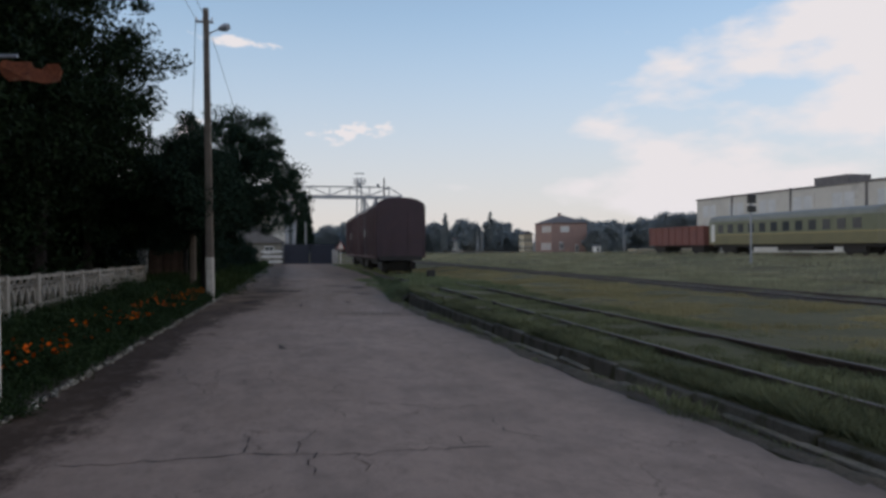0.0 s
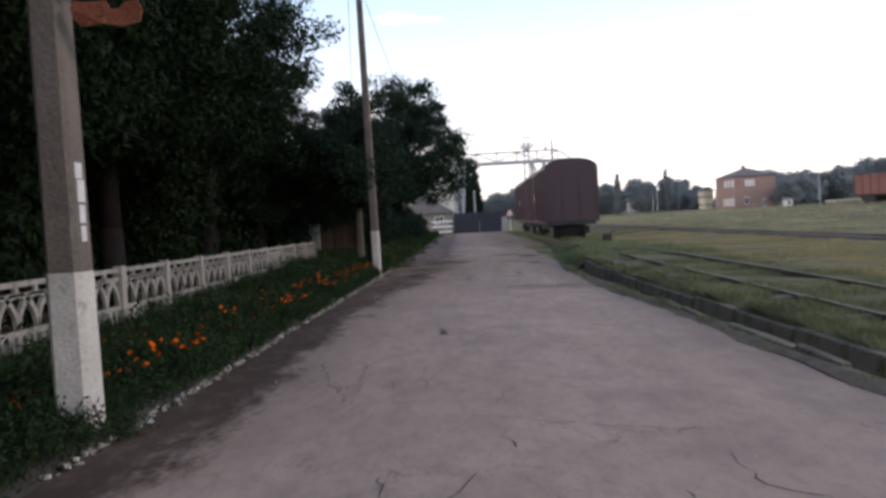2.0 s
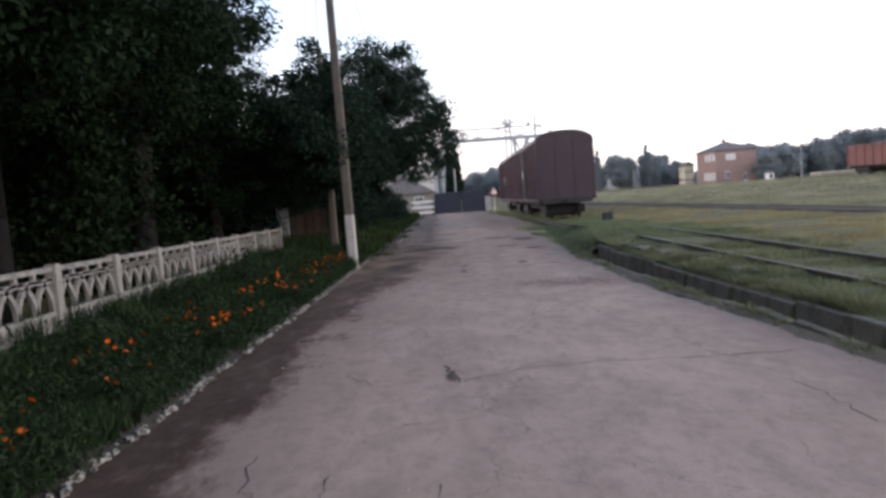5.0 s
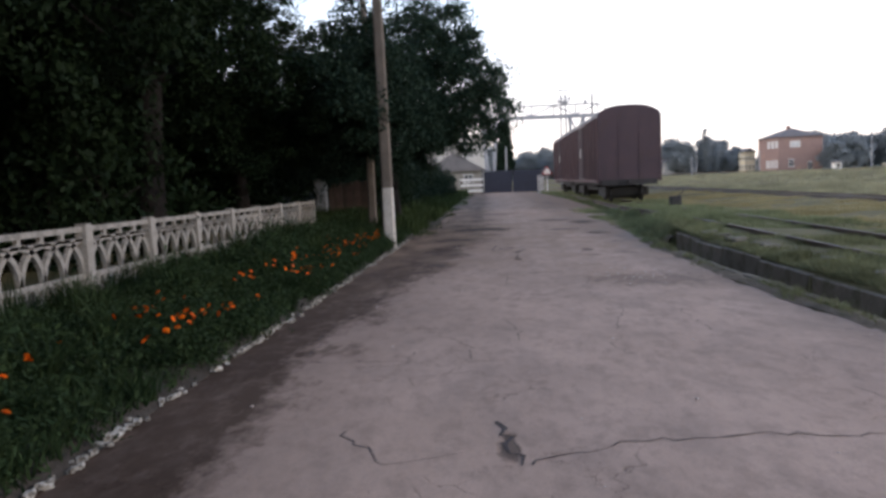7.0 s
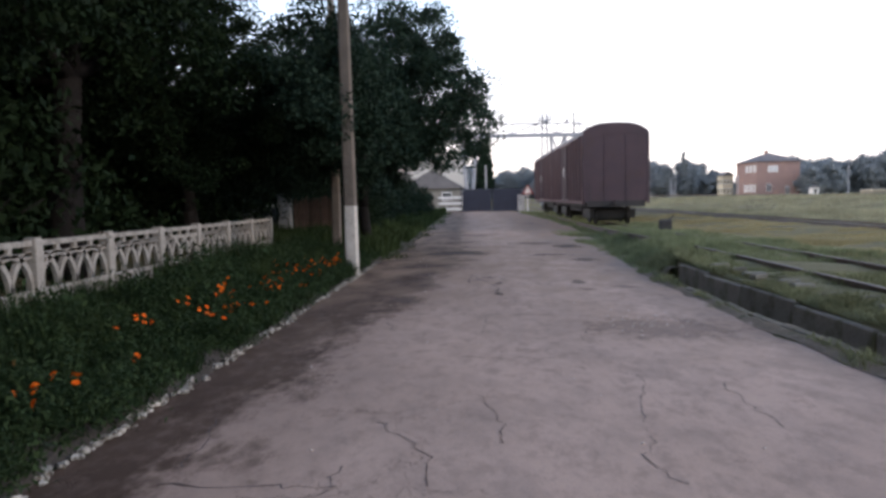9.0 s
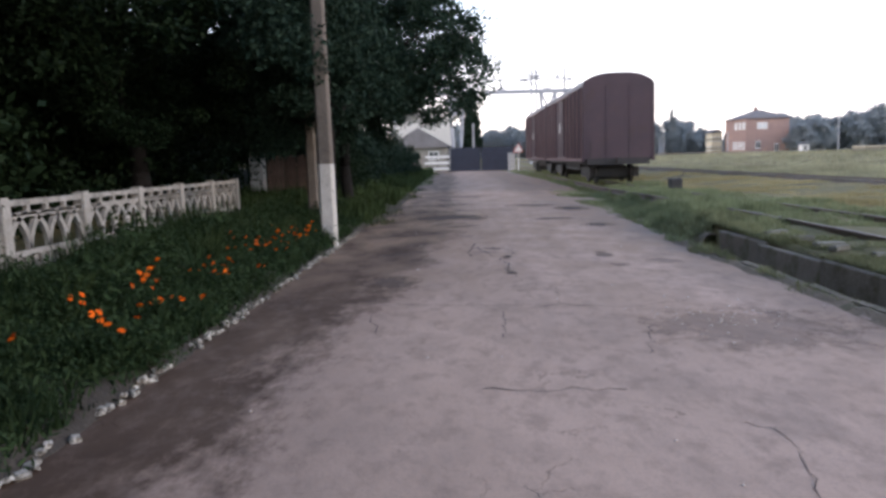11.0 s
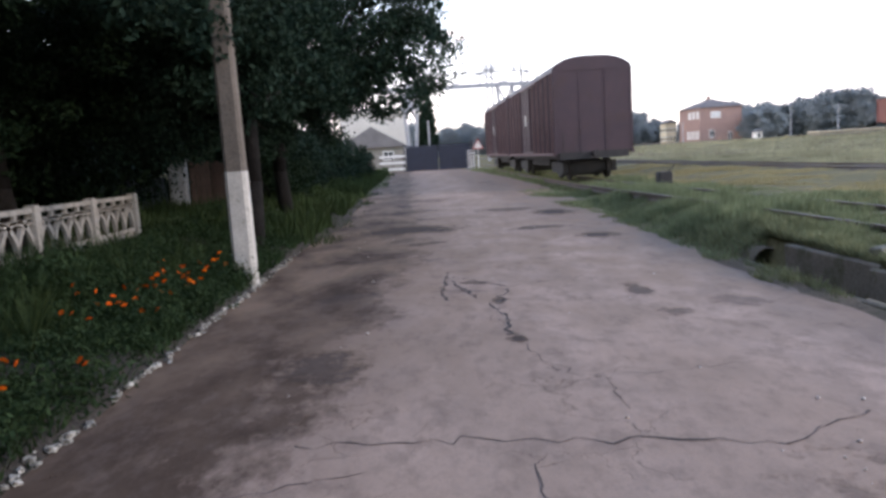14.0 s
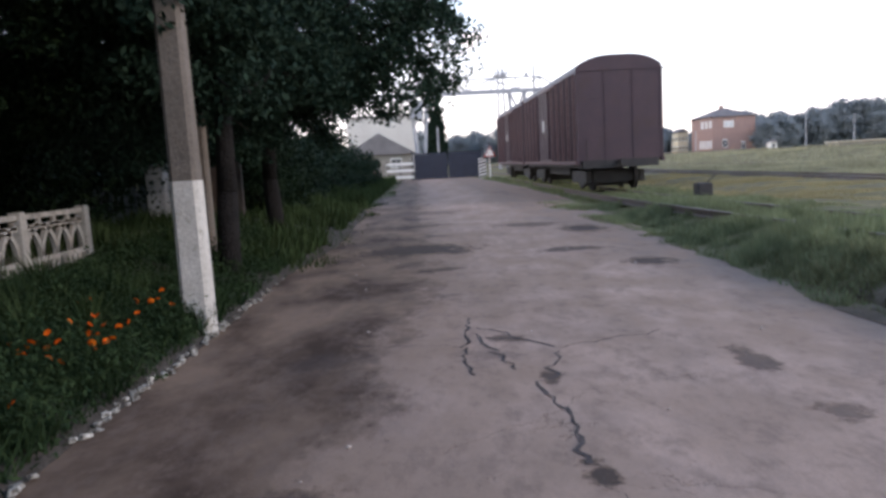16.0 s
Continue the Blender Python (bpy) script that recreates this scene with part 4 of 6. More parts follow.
def fence_panel(w, h):
    bm = bmesh.new()
    d = 0.035
    box(bm, 0, w, -d, d, h - 0.07, h)
    box(bm, 0, w, -d * 0.8, d * 0.8, h - 0.19, h - 0.15)
    box(bm, 0, w, -d, d, 0.20, 0.27)
    box(bm, 0, w, -d, d, 0.0, 0.06)
    n = 4
    c = w / n
    for k in range(1, n):
        box(bm, k * c - 0.035, k * c + 0.035, -d * 0.7, d * 0.7, h - 0.152, h - 0.068)
    for k in range(1, 10):
        box(bm, k * w / 10 - 0.05, k * w / 10 + 0.05, -d * 0.7, d * 0.7, 0.055, 0.205)
    top = h - 0.17

    def bar(points, half):
        for (u0, v0), (u1, v1) in zip(points, points[1:]):
            e = Vector((v1 - v0, 0, u0 - u1)).normalized() * half
            vs = [bm.verts.new((u + e.x * s, y, v + e.z * s)) for u, v in ((u0, v0), (u1, v1)) for s in (-1, 1) for y in (-d * 0.8, d * 0.8)]
            for f in ((0, 1, 5, 4), (2, 6, 7, 3), (0, 4, 6, 2), (1, 3, 7, 5)):
                bm.faces.new([vs[i] for i in f])
    for k in range(n + 1):
        for way in (-1, 1):
            pts = []
            for i in range(8):
                a = i / 7 * math.pi / 2
                u = k * c + way * c * 0.98 * (1 - math.cos(a))
                if -0.001 <= u <= w + 0.001:
                    pts.append((u, 0.25 + (top - 0.25) * math.sin(a)))
            if len(pts) > 1:
                bar(pts, 0.037)
    return bm


fence = thing("concrete_fence", (-4.9, 0, 0.3), "low white pierced concrete fence with pointed arches", "fence")
post_mesh = panel_mesh = None
STEP, FIRST = 1.965, 14.95 - 6 * 1.965
for k in range(17):
    y = FIRST + STEP * k
    z = 1.27 + 0.006 * (36 - y) - 0.95
    if post_mesh is None:
        bm = bevelled(boxes((-0.085, 0.085, -0.085, 0.085, -0.35, 0.945)), 0.012)
        box(bm, -0.07, 0.07, -0.07, 0.07, 0.945, 0.965)
        post = part("post", bm, M_FENCE, fence)
        panel = part("panel", fence_panel(STEP - 0.17, 0.88), M_FENCE, fence)
        post_mesh, panel_mesh = post.data, panel.data
    else:
        post, panel = new("post", post_mesh), new("panel", panel_mesh)
        post.parent = panel.parent = fence
    post.matrix_basis = pose(rng.uniform(-0.01, 0.01), y, z - 0.3, 0, rng.uniform(-1, 1), rng.uniform(-2, 2))
    if k < 16:
        panel.matrix_basis = pose(0, y + 0.085, z - 0.25, 0, 0, 90) @ pose(0, 0, 0, 0, 0.35, 0)
    else:
        bpy.data.objects.remove(panel)

# ---------------------------------------------------------------- poles


def concrete_pole(at, height, base_w, top_w, band, lean, label):
    t = thing("utility_pole", at, label, "utility pole", "poles")
    bm = bmesh.new()
    rows = []
    for z in (-0.3, band, band + 0.002, height):
        w = base_w + (top_w - base_w) * max(z, 0) / height
        dx = lean * max(z, 0)
        c = w * 0.14
        rows.append([bm.verts.new((dx + sx, sy, z)) for sx, sy in
                     ((-w / 2 + c, -w / 2), (w / 2 - c, -w / 2), (w / 2, -w / 2 + c), (w / 2, w / 2 - c), (w / 2 - c, w / 2), (-w / 2 + c, w / 2), (-w / 2, w / 2 - c), (-w / 2, -w / 2 + c))])
    bands = [(rows[0], rows[1]), (rows[2], rows[3])]
    for a, b in bands[1:]:
        for k in range(8):
            bm.faces.new((a[k], a[(k + 1) % 8], b[(k + 1) % 8], b[k]))
        bm.faces.new(b)
    bmesh.ops.delete(bm, geom=rows[0] + rows[1], context='VERTS')
    part("shaft", bm, M_POLE, t)
    bm = bmesh.new()
    rows = []
    for z in (-0.3, band):
        w = base_w + (top_w - base_w) * max(z, 0) / height + 0.008
        dx = lean * max(z, 0)
        c = w * 0.14
        rows.append([bm.verts.new((dx + sx, sy, z)) for sx, sy in
                     ((-w / 2 + c, -w / 2), (w / 2 - c, -w / 2), (w / 2, -w / 2 + c), (w / 2, w / 2 - c), (w / 2 - c, w / 2), (-w / 2 + c, w / 2), (-w / 2, w / 2 - c), (-w / 2, -w / 2 + c))])
    for k in range(8):
        bm.faces.new((rows[0][k], rows[0][(k + 1) % 8], rows[1][(k + 1) % 8], rows[1][k]))
    bm.faces.new(rows[1])
    part("painted_band", bm, M_WHITEWASH, t, "whitewashed lower band")
    return t


pole_a = concrete_pole((-2.4, 10.45, 0.33), 9.6, 0.278, 0.19, 1.29, -0.004, "grey concrete utility pole with whitewashed base and torn notices")
part("notice", boxes((0.105, 0.127, -0.075, 0.03, 2.0, 2.12), (0.105, 0.129, -0.06, 0.05, 1.82, 1.99), (0.105, 0.13, -0.055, 0.035, 1.66, 1.80), (0.105, 0.131, -0.05, 0.03, 1.52, 1.64)), M_PAPER, pole_a, "torn white paper notices")
bm = bmesh.new()
tube(bm, (0.1, -0.1, 3.33), (0.36, -0.12, 3.34), 0.018, 0.018, 6)
part("bracket", bm, M_STEEL, pole_a, "thin pale steel bracket")
bm = bmesh.new()
rim = [(0.18, 3.29), (0.24, 3.22), (0.4, 3.235), (0.55, 3.21), (0.66, 3.24), (0.69, 3.33), (0.66, 3.40), (0.56, 3.39), (0.52, 3.345), (0.45, 3.35), (0.42, 3.41), (0.3, 3.40), (0.2, 3.41), (0.17, 3.36)]
fronts = [[bm.verts.new((x + 0.05, y + 0.015 * math.sin(9 * x + 14 * z), z - 0.12)) for x, z in rim] for y in (-0.15, -0.125)]
bm.faces.new(fronts[0])
bm.faces.new(fronts[1][::-1])
for k in range(len(rim)):
    bm.faces.new((fronts[0][k], fronts[1][k], fronts[1][k - 1], fronts[0][k - 1]))
part("rusty_plate", bm, M_RUST, pole_a, "ragged rusted metal plate")
pole_b = concrete_pole((-1.97, 30.15, 0.06), 10.25, 0.28, 0.185, 1.55, -0.010, "grey concrete lamp pole with whitewashed base at the kerb")
part("lamp_arm", tubes(((-0.08, 0, 9.35), (0.35, -0.05, 9.55), 0.025), ((-0.14, 0, 9.15), (0.12, -0.02, 9.46), 0.015)), M_STEEL, pole_b)
bm = bmesh.new()
for k, (r0, r1) in enumerate(((0.05, 0.12), (0.12, 0.14), (0.14, 0.08))):
    tube(bm, (0.32 + 0.13 * k, -0.05, 9.54 + 0.045 * k), (0.45 + 0.13 * k, -0.05, 9.585 + 0.045 * k), r0, r1, 10)
lamp_head = part("lamp_head", bm, M_STEEL, pole_b, "grey street-lamp head")
part("crossarm", boxes((-0.45, 0.15, -0.04, 0.04, 9.75, 9.82)), M_STEEL, pole_b)
for x in (-0.42, -0.2, 0.1):
    part("insulator", tubes(((x, 0, 9.82), (x, 0, 9.94), 0.035, 0.02)), M_FRAME, pole_b)
pole_c = concrete_pole((-3.0, 34.6, 0.2), 7.1, 0.24, 0.16, 0.02, 0.0, "plain grey concrete pole behind the lamp pole")


def cable(a, b, sag, r=0.009):
    bm = bmesh.new()
    a, b = Vector(a), Vector(b)
    pts = [a.lerp(b, k / 12) + Vector((0, 0, -4 * sag * (k / 12) * (1 - k / 12))) for k in range(13)]
    for p, q in zip(pts, pts[1:]):
        tube(bm, p, q, r, r, 4, False)
    return tagged(part("overhead_cable", bm, M_WIRE), "thin black overhead cable strung between poles", "cable", "overhead cables")


cable((-2.4, 30, 9.9), (-2.6, 10.35, 9.7), 0.5)
cable((-2.05, 30, 9.9), (-2.4, 10.35, 9.7), 0.45)
cable((-2.4, 30, 9.9), (-3.0, 34.6, 7.2), 0.2)
cable((-3.0, 34.6, 7.1), (-7.5, 24.0, 8.6), 0.4)
cable((-1.86, 30, 9.3), (0.9, 64.0, 3.6), 0.9)

# ---------------------------------------------------------------- railway tracks


def track(name, x0, slope, y0, y1, z, label, sinks=False):
    t = thing(name, (0, 0, 0), label, "railway track", kind="structure")
    prof = ((-0.065, 0), (0.065, 0), (0.065, 0.015), (0.012, 0.035), (0.012, 0.115), (0.036, 0.125), (0.036, 0.165), (-0.036, 0.165), (-0.036, 0.125), (-0.012, 0.115), (-0.012, 0.035), (-0.065, 0.015))
    for off in (-0.76, 0.76):
        bm = bmesh.new()
        rings = []
        for y in (y0, 29, 33, 36, 39, 42, 45, 48, y1) if sinks else (y0, y1):
            low = float(rail_drop(y)) if sinks else 0.0
            rings.append([bm.verts.new((x0 + slope * (y - 22) + off + u, y, z - low - 0.165 + v)) for u, v in prof])
        for near, next_ in zip(rings, rings[1:]):
            for k in range(len(prof)):
                bm.faces.new((near[k], near[(k + 1) % len(prof)], next_[(k + 1) % len(prof)], next_[k]))
        part("rail", bm, M_RAIL, t)
    return t


track_a = track("railway_track", 6.62, 0.03, -20, 110, 0.475, "rusty rails half sunk in grass", True)
track_b = track("railway_track", 15.6, -0.004, -40, 200, 0.475, "rusty rails of the second track in grass")
track_c = track("railway_track", 24.5, 0.0, -40, 220, 0.45, "distant rusty rails hidden in tall grass")
track_d = track("railway_track", 49.4, 0.0, -40, 220, 1.16, "far rails under the parked coach")
tb_y = np.arange(-30, 130, 1.0)
tb_u = np.array((-1.35, -1.15, -0.85, 0.0, 0.85, 1.15, 1.35))
tb_z = np.array((0.30, 0.40, 0.425, 0.415, 0.425, 0.40, 0.30))
tb_x = 15.6 - 0.004 * (tb_y[:, None] - 22) + tb_u[None] * (1 + 0.05 * np.sin(tb_y * 1.9))[:, None]
tb_zz = tb_z[None] + 0.02 * np.sin(tb_x * 5 + tb_y[:, None] * 1.3)
idx = np.arange(tb_x.size).reshape(tb_x.shape)
tf = np.stack([idx[:-1, :-1], idx[:-1, 1:], idx[1:, 1:], idx[1:, :-1]], -1).reshape(-1, 4)
track_bed = raw_mesh("track_bed", np.stack([tb_x, np.repeat(tb_y[:, None], 7, 1), tb_zz], -1).reshape(-1, 3), tf, M_BALLAST, smooth=True)
tagged(track_bed, "dark brown oily ballast under the second track", "ballast", kind="structure")
sleeper_mesh = None
for k in range(50):
    y = 4 + 0.62 * k
    bm = None
    if sleeper_mesh is None:
        bm = bevelled(boxes((-1.28, 1.28, -0.12, 0.12, -0.14, 0.0)), 0.02)
        s = part("sleeper", bm, M_SLEEPER, track_a, "weathered concrete sleeper")
        sleeper_mesh = s.data
    else:
        s = new("sleeper", sleeper_mesh)
        s.parent = track_a
    s.matrix_basis = pose(6.62 + 0.03 * (y - 22) + rng.uniform(-0.06, 0.06), y, (0.335 if y < 27 else 0.27) - float(rail_drop(y)) + rng.uniform(-0.05, 0.02), 0, 0, rng.uniform(-2, 2))

slab = thing("concrete_slab", (5.25, 26.1, 0.38), "broken pale concrete slab lying by the track", "concrete slab", "loose slabs")
bm = bevelled(boxes((-0.42, 0.42, -0.16, 0.16, -0.05, 0.08)), 0.025)
part("block", bm, M_SLAB, slab)
for x, y, a, s in ((5.12, 25.6, 30, 0.9), (5.3, 24.9, -6, 0.9), (5.22, 24.3, 8, 1.0), (5.2, 23.4, -8, 0.8), (5.45, 23.0, 5, 0.9), (5.25, 22.1, 12, 1.1), (5.15, 20.5, 22, 1.2), (5.35, 20.0, -10, 0.8),
                   (5.15, 27.45, 20, 1.1), (5.2, 26.75, -4, 1.0), (5.3, 17.2, 8, 1.1), (5.5, 16.1, 0, 0.9), (5.4, 13.8, -6, 1.0)):
    c = copy_thing(slab, pose(x, y, 0.40, rng.uniform(-4, 4), rng.uniform(-4, 4), a))
    c.scale = (0.38 * s, 0.42 * s, 0.6 * s)

slab.scale = (0.45, 0.5, 0.6)

switch = thing("point_lever_box", (8.75, 43.9, 0.25), "small black point-lever box beside the track", "railway switch")
part("housing", bevelled(boxes((-0.22, 0.22, -0.2, 0.2, 0, 0.42)), 0.03), M_UNDER, switch)
part("lever", tubes(((0.1, 0, 0.4), (0.35, 0, 0.62), 0.02)), M_UNDER, switch)

# ---------------------------------------------------------------- goods wagons


def bogie(name, parent, y):
    b = part(name, boxes((-1.08, -0.9, y - 1.3, y + 1.3, 0.28, 0.72), (0.9, 1.08, y - 1.3, y + 1.3, 0.28, 0.72), (-0.95, 0.95, y - 1.2, y + 1.2, 0.30, 0.74), (-0.98, 0.98, y - 0.42, y + 0.42, 0.14, 0.4)), M_UNDER, parent)
    for side in (-0.76, 0.76):
        for dy in (-0.925, 0.925):
            bm = bmesh.new()
            tube(bm, (side - 0.065, y + dy, 0.475), (side + 0.065, y + dy, 0.475), 0.475, 0.475, 20)
            tube(bm, (side - 0.09, y + dy, 0.475), (side + 0.09, y + dy, 0.475), 0.16, 0.16, 10)
            part("wheel", bm, M_UNDER, b)
    return b


def goods_wagon(at, rz, length, label):
    """Covered wagon; its near end lies at y = 0, rails at z = 0."""
    t = thing("goods_wagon", at, label, "railway wagon", "parked goods wagons", rz=rz)
    W, z0, z1, crest = 1.53, 1.12, 4.25, 4.79
    arc = [(-W + 0.0, z1)]
    for k in range(13):
        u = -1 + 2 * k / 12
        arc.append((u * (W - 0.02), z1 + 0.16 + (crest - z1 - 0.16) * (1 - abs(u) ** 3.2)))
    arc.append((W, z1))
    part("body", boxes((-W, W, 0.03, length - 0.03, z0, z1)), M_WAGON, t)
    bm = bmesh.new()
    rings = [[bm.verts.new((u, y, v)) for u, v in arc] for y in (-0.03, length + 0.03)]
    for k in range(len(arc) - 1):
        bm.faces.new((rings[0][k], rings[0][k + 1], rings[1][k + 1], rings[1][k]))
    bm.faces.new(rings[0][::-1])
    bm.faces.new(rings[1])
    part("roof", bm, M_ROOF, t)
    for y in (-0.05, length + 0.03):
        bm = bmesh.new()
        ends = [[bm.verts.new((u * 0.985, y + d, z1 + (v - z1) * 0.93)) for u, v in arc] for d in (0, 0.02)]
        bm.faces.new(ends[0][::-1])
        bm.faces.new(ends[1])
        for k in range(len(arc)):
            bm.faces.new((ends[0][k - 1], ends[0][k], ends[1][k], ends[1][k - 1]))
        part("end_gable", bm, M_WAGON, t)
    for y in (0.0, length):
        s = -1 if y == 0 else 1
        bm = boxes((-W, W, y - 0.02, y + 0.02, 1.1, z1 + 0.01))
        part("end_wall", bm, M_WAGON, t)
        for z in (2.22, 3.32):
            part("end_seam", boxes((-W + 0.1, W - 0.1, min(y + s * 0.02, y + s * 0.032), max(y + s * 0.02, y + s * 0.032), z, z + 0.05)), M_WAGON, t)
        for x in (-W + 0.03, -0.5, 0.5, W - 0.03):
            part("end_post", boxes((x - 0.03, x + 0.03, min(y + s * 0.02, y + s * 0.05), max(y + s * 0.02, y + s * 0.05), 0.97, z1)), M_WAGON, t)
        part("gutter_hook", boxes((W - 0.02, W + 0.09, y - 0.04, y + 0.02, z1 - 0.02, z1 + 0.03)), M_UNDER, t)
        part("coupler", tubes(((0, y, 1.04), (0, y + s * 0.42, 1.04), 0.10, 0.13)), M_UNDER, t)
        part("buffer_beam", boxes((-1.35, 1.35, y - 0.08, y + 0.08, 0.84, 1.12)), M_UNDER, t)
        part("hand_rail", tubes(((-1.2, y + s * 0.06, 1.1), (-1.2, y + s * 0.06, 1.87), 0.015)), M_UNDER, t)
    for side in (-1, 1):
        x = side * W
        for k in range(24):
            y = 0.25 + (length - 0.5) * k / 23
            if abs(y - length / 2) < 1.5:
                continue
            part("rib", boxes((min(x, x + side * 0.09), max(x, x + side * 0.09), y - 0.045, y + 0.045, z0, z1 - 0.05)), M_WAGON_EDGE if k % 2 == 0 else M_WAGON, t)
        bm = boxes((min(x, x + side * 0.08), max(x, x + side * 0.08), length / 2 - 1.25, length / 2 + 1.25, z0 + 0.1, z1 - 0.15))
        door = part("door", bm, M_WAGON, t, "sliding door with worn white marks")
        for k in range(5):
            part("batten", boxes((min(x + side * 0.08, x + side * 0.11), max(x + side * 0.08, x + side * 0.11), length / 2 - 1.2 + 0.6 * k - 0.03, length / 2 - 1.2 + 0.6 * k + 0.03, z0 + 0.1, z1 - 0.15)), M_WAGON, door)
        part("door_mark", boxes((min(x + side * 0.112, x + side * 0.115), max(x + side * 0.112, x + side * 0.115), length / 2 - 0.35, length / 2 + 0.1, 2.42, 2.92)), M_PAPER, t, "faded white painted patch")
        part("sill", boxes((min(x, x + side * 0.07), max(x, x + side * 0.07), 0, length, z0 - 0.12, z0)), M_WAGON_EDGE, t)
        part("door_rail", boxes((min(x, x + side * 0.13), max(x, x + side * 0.13), length / 2 - 3.2, length / 2 + 1.4, z1 - 0.14, z1 - 0.06)), M_WAGON_EDGE, t)
    part("underframe", boxes((-1.38, 1.38, 0.1, length - 0.1, 0.86, 1.13), (-1.0, 1.0, length / 2 - 2.6, length / 2 + 2.2, 0.55, 0.95)), M_UNDER, t)
    bogie("bogie", t, 2.1)
    bogie("bogie", t, length - 2.1)
    return t


YAW = -1.7
wagon_a = goods_wagon((7.90, 49.2, 0.305), YAW, 13.9, "rust-brown covered goods wagon with ribbed sides on the rails")
wagon_b = copy_thing(wagon_a, pose(7.90 + 14.95 * math.sin(radians(1.7)), 49.2 + 14.95, 0.305, 0, 0, YAW))

# ---------------------------------------------------------------- gate, barrier and crossing sign
gate = thing("metal_gate", (1.05, 85, 0.27), "dark blue closed double metal gate across the road", "gate")
for k in range(2):
    x = 0.02 + 2.82 * k
    leaf = part("gate_leaf", boxes((x, x + 2.75, 0, 0.03, 0.05, 2.12)), M_GATE, gate)
    bm = boxes((x, x + 0.06, -0.04, 0, 0.03, 2.2), (x + 2.69, x + 2.75, -0.04, 0, 0.03, 2.2), (x, x + 2.75, -0.04, 0, 2.14, 2.2), (x, x + 2.75, -0.04, 0, 1.05, 1.11), (x, x + 2.75, -0.04, 0, 0.03, 0.09))
    part("leaf_frame", bm, M_GATE, leaf)
for x in (-0.1, 5.72):
    part("gate_post", tubes(((x, 0, -0.2), (x, 0, 2.4), 0.07)), M_GATE, gate)
barrier = thing("plank_barrier", (-1.3, 84.2, 0.36), "white painted horizontal board fence beside the gate", "fence")
for z in (0.12, 0.66, 1.2):
    part("board", boxes((0.1, 2.25, -0.03, 0.03, z, z + 0.21)), M_FRAME, barrier)
for x in (0.2, 1.2, 2.15):
    part("post", boxes((x - 0.05, x + 0.05, 0.03, 0.11, -0.3, 1.55)), M_PLANK, barrier)
sign = thing("crossing_sign", (6.75, 80, 0.26), "railway crossing sign, white triangle on a pale post", "road sign")
part("post", tubes(((0, 0, -0.2), (0, 0, 2.3), 0.045)), M_FRAME, sign)
bm = bmesh.new()
tri = [(-0.48, 1.6), (0.48, 1.6), (0, 2.46)]
a = [bm.verts.new((x, -0.06, z)) for x, z in tri]
b = [bm.verts.new((x, -0.04, z)) for x, z in tri]
bm.faces.new(a)
bm.faces.new(b[::-1])
for k in range(3):
    bm.faces.new((a[k], b[k], b[(k + 1) % 3], a[(k + 1) % 3]))
part("plate", bm, M_RED, sign, "red-bordered triangle plate")
bm = bmesh.new()
tri = [(-0.36, 1.67), (0.36, 1.67), (0, 2.32)]
bm.faces.new([bm.verts.new((x, -0.066, z)) for x, z in tri])
part("plate_face", bm, M_FRAME, sign, "white triangle face")
striped = thing("striped_post", (6.2, 80.3, 0.26), "white board with black diagonal stripes beside the road", "marker post")
part("board", boxes((-0.3, 0.3, -0.03, 0.03, 0, 1.55)), M_FRAME, striped)
for k in range(6):
    bm = bmesh.new()
    z = 0.02 + 0.25 * k
    bm.faces.new([bm.verts.new(p) for p in ((-0.3, -0.034, z), (0.3, -0.034, z + 0.18), (0.3, -0.034, z + 0.29), (-0.3, -0.034, z + 0.11))])
    part("stripe", bm, M_BLACK, striped)

# ---------------------------------------------------------------- beyond the gate


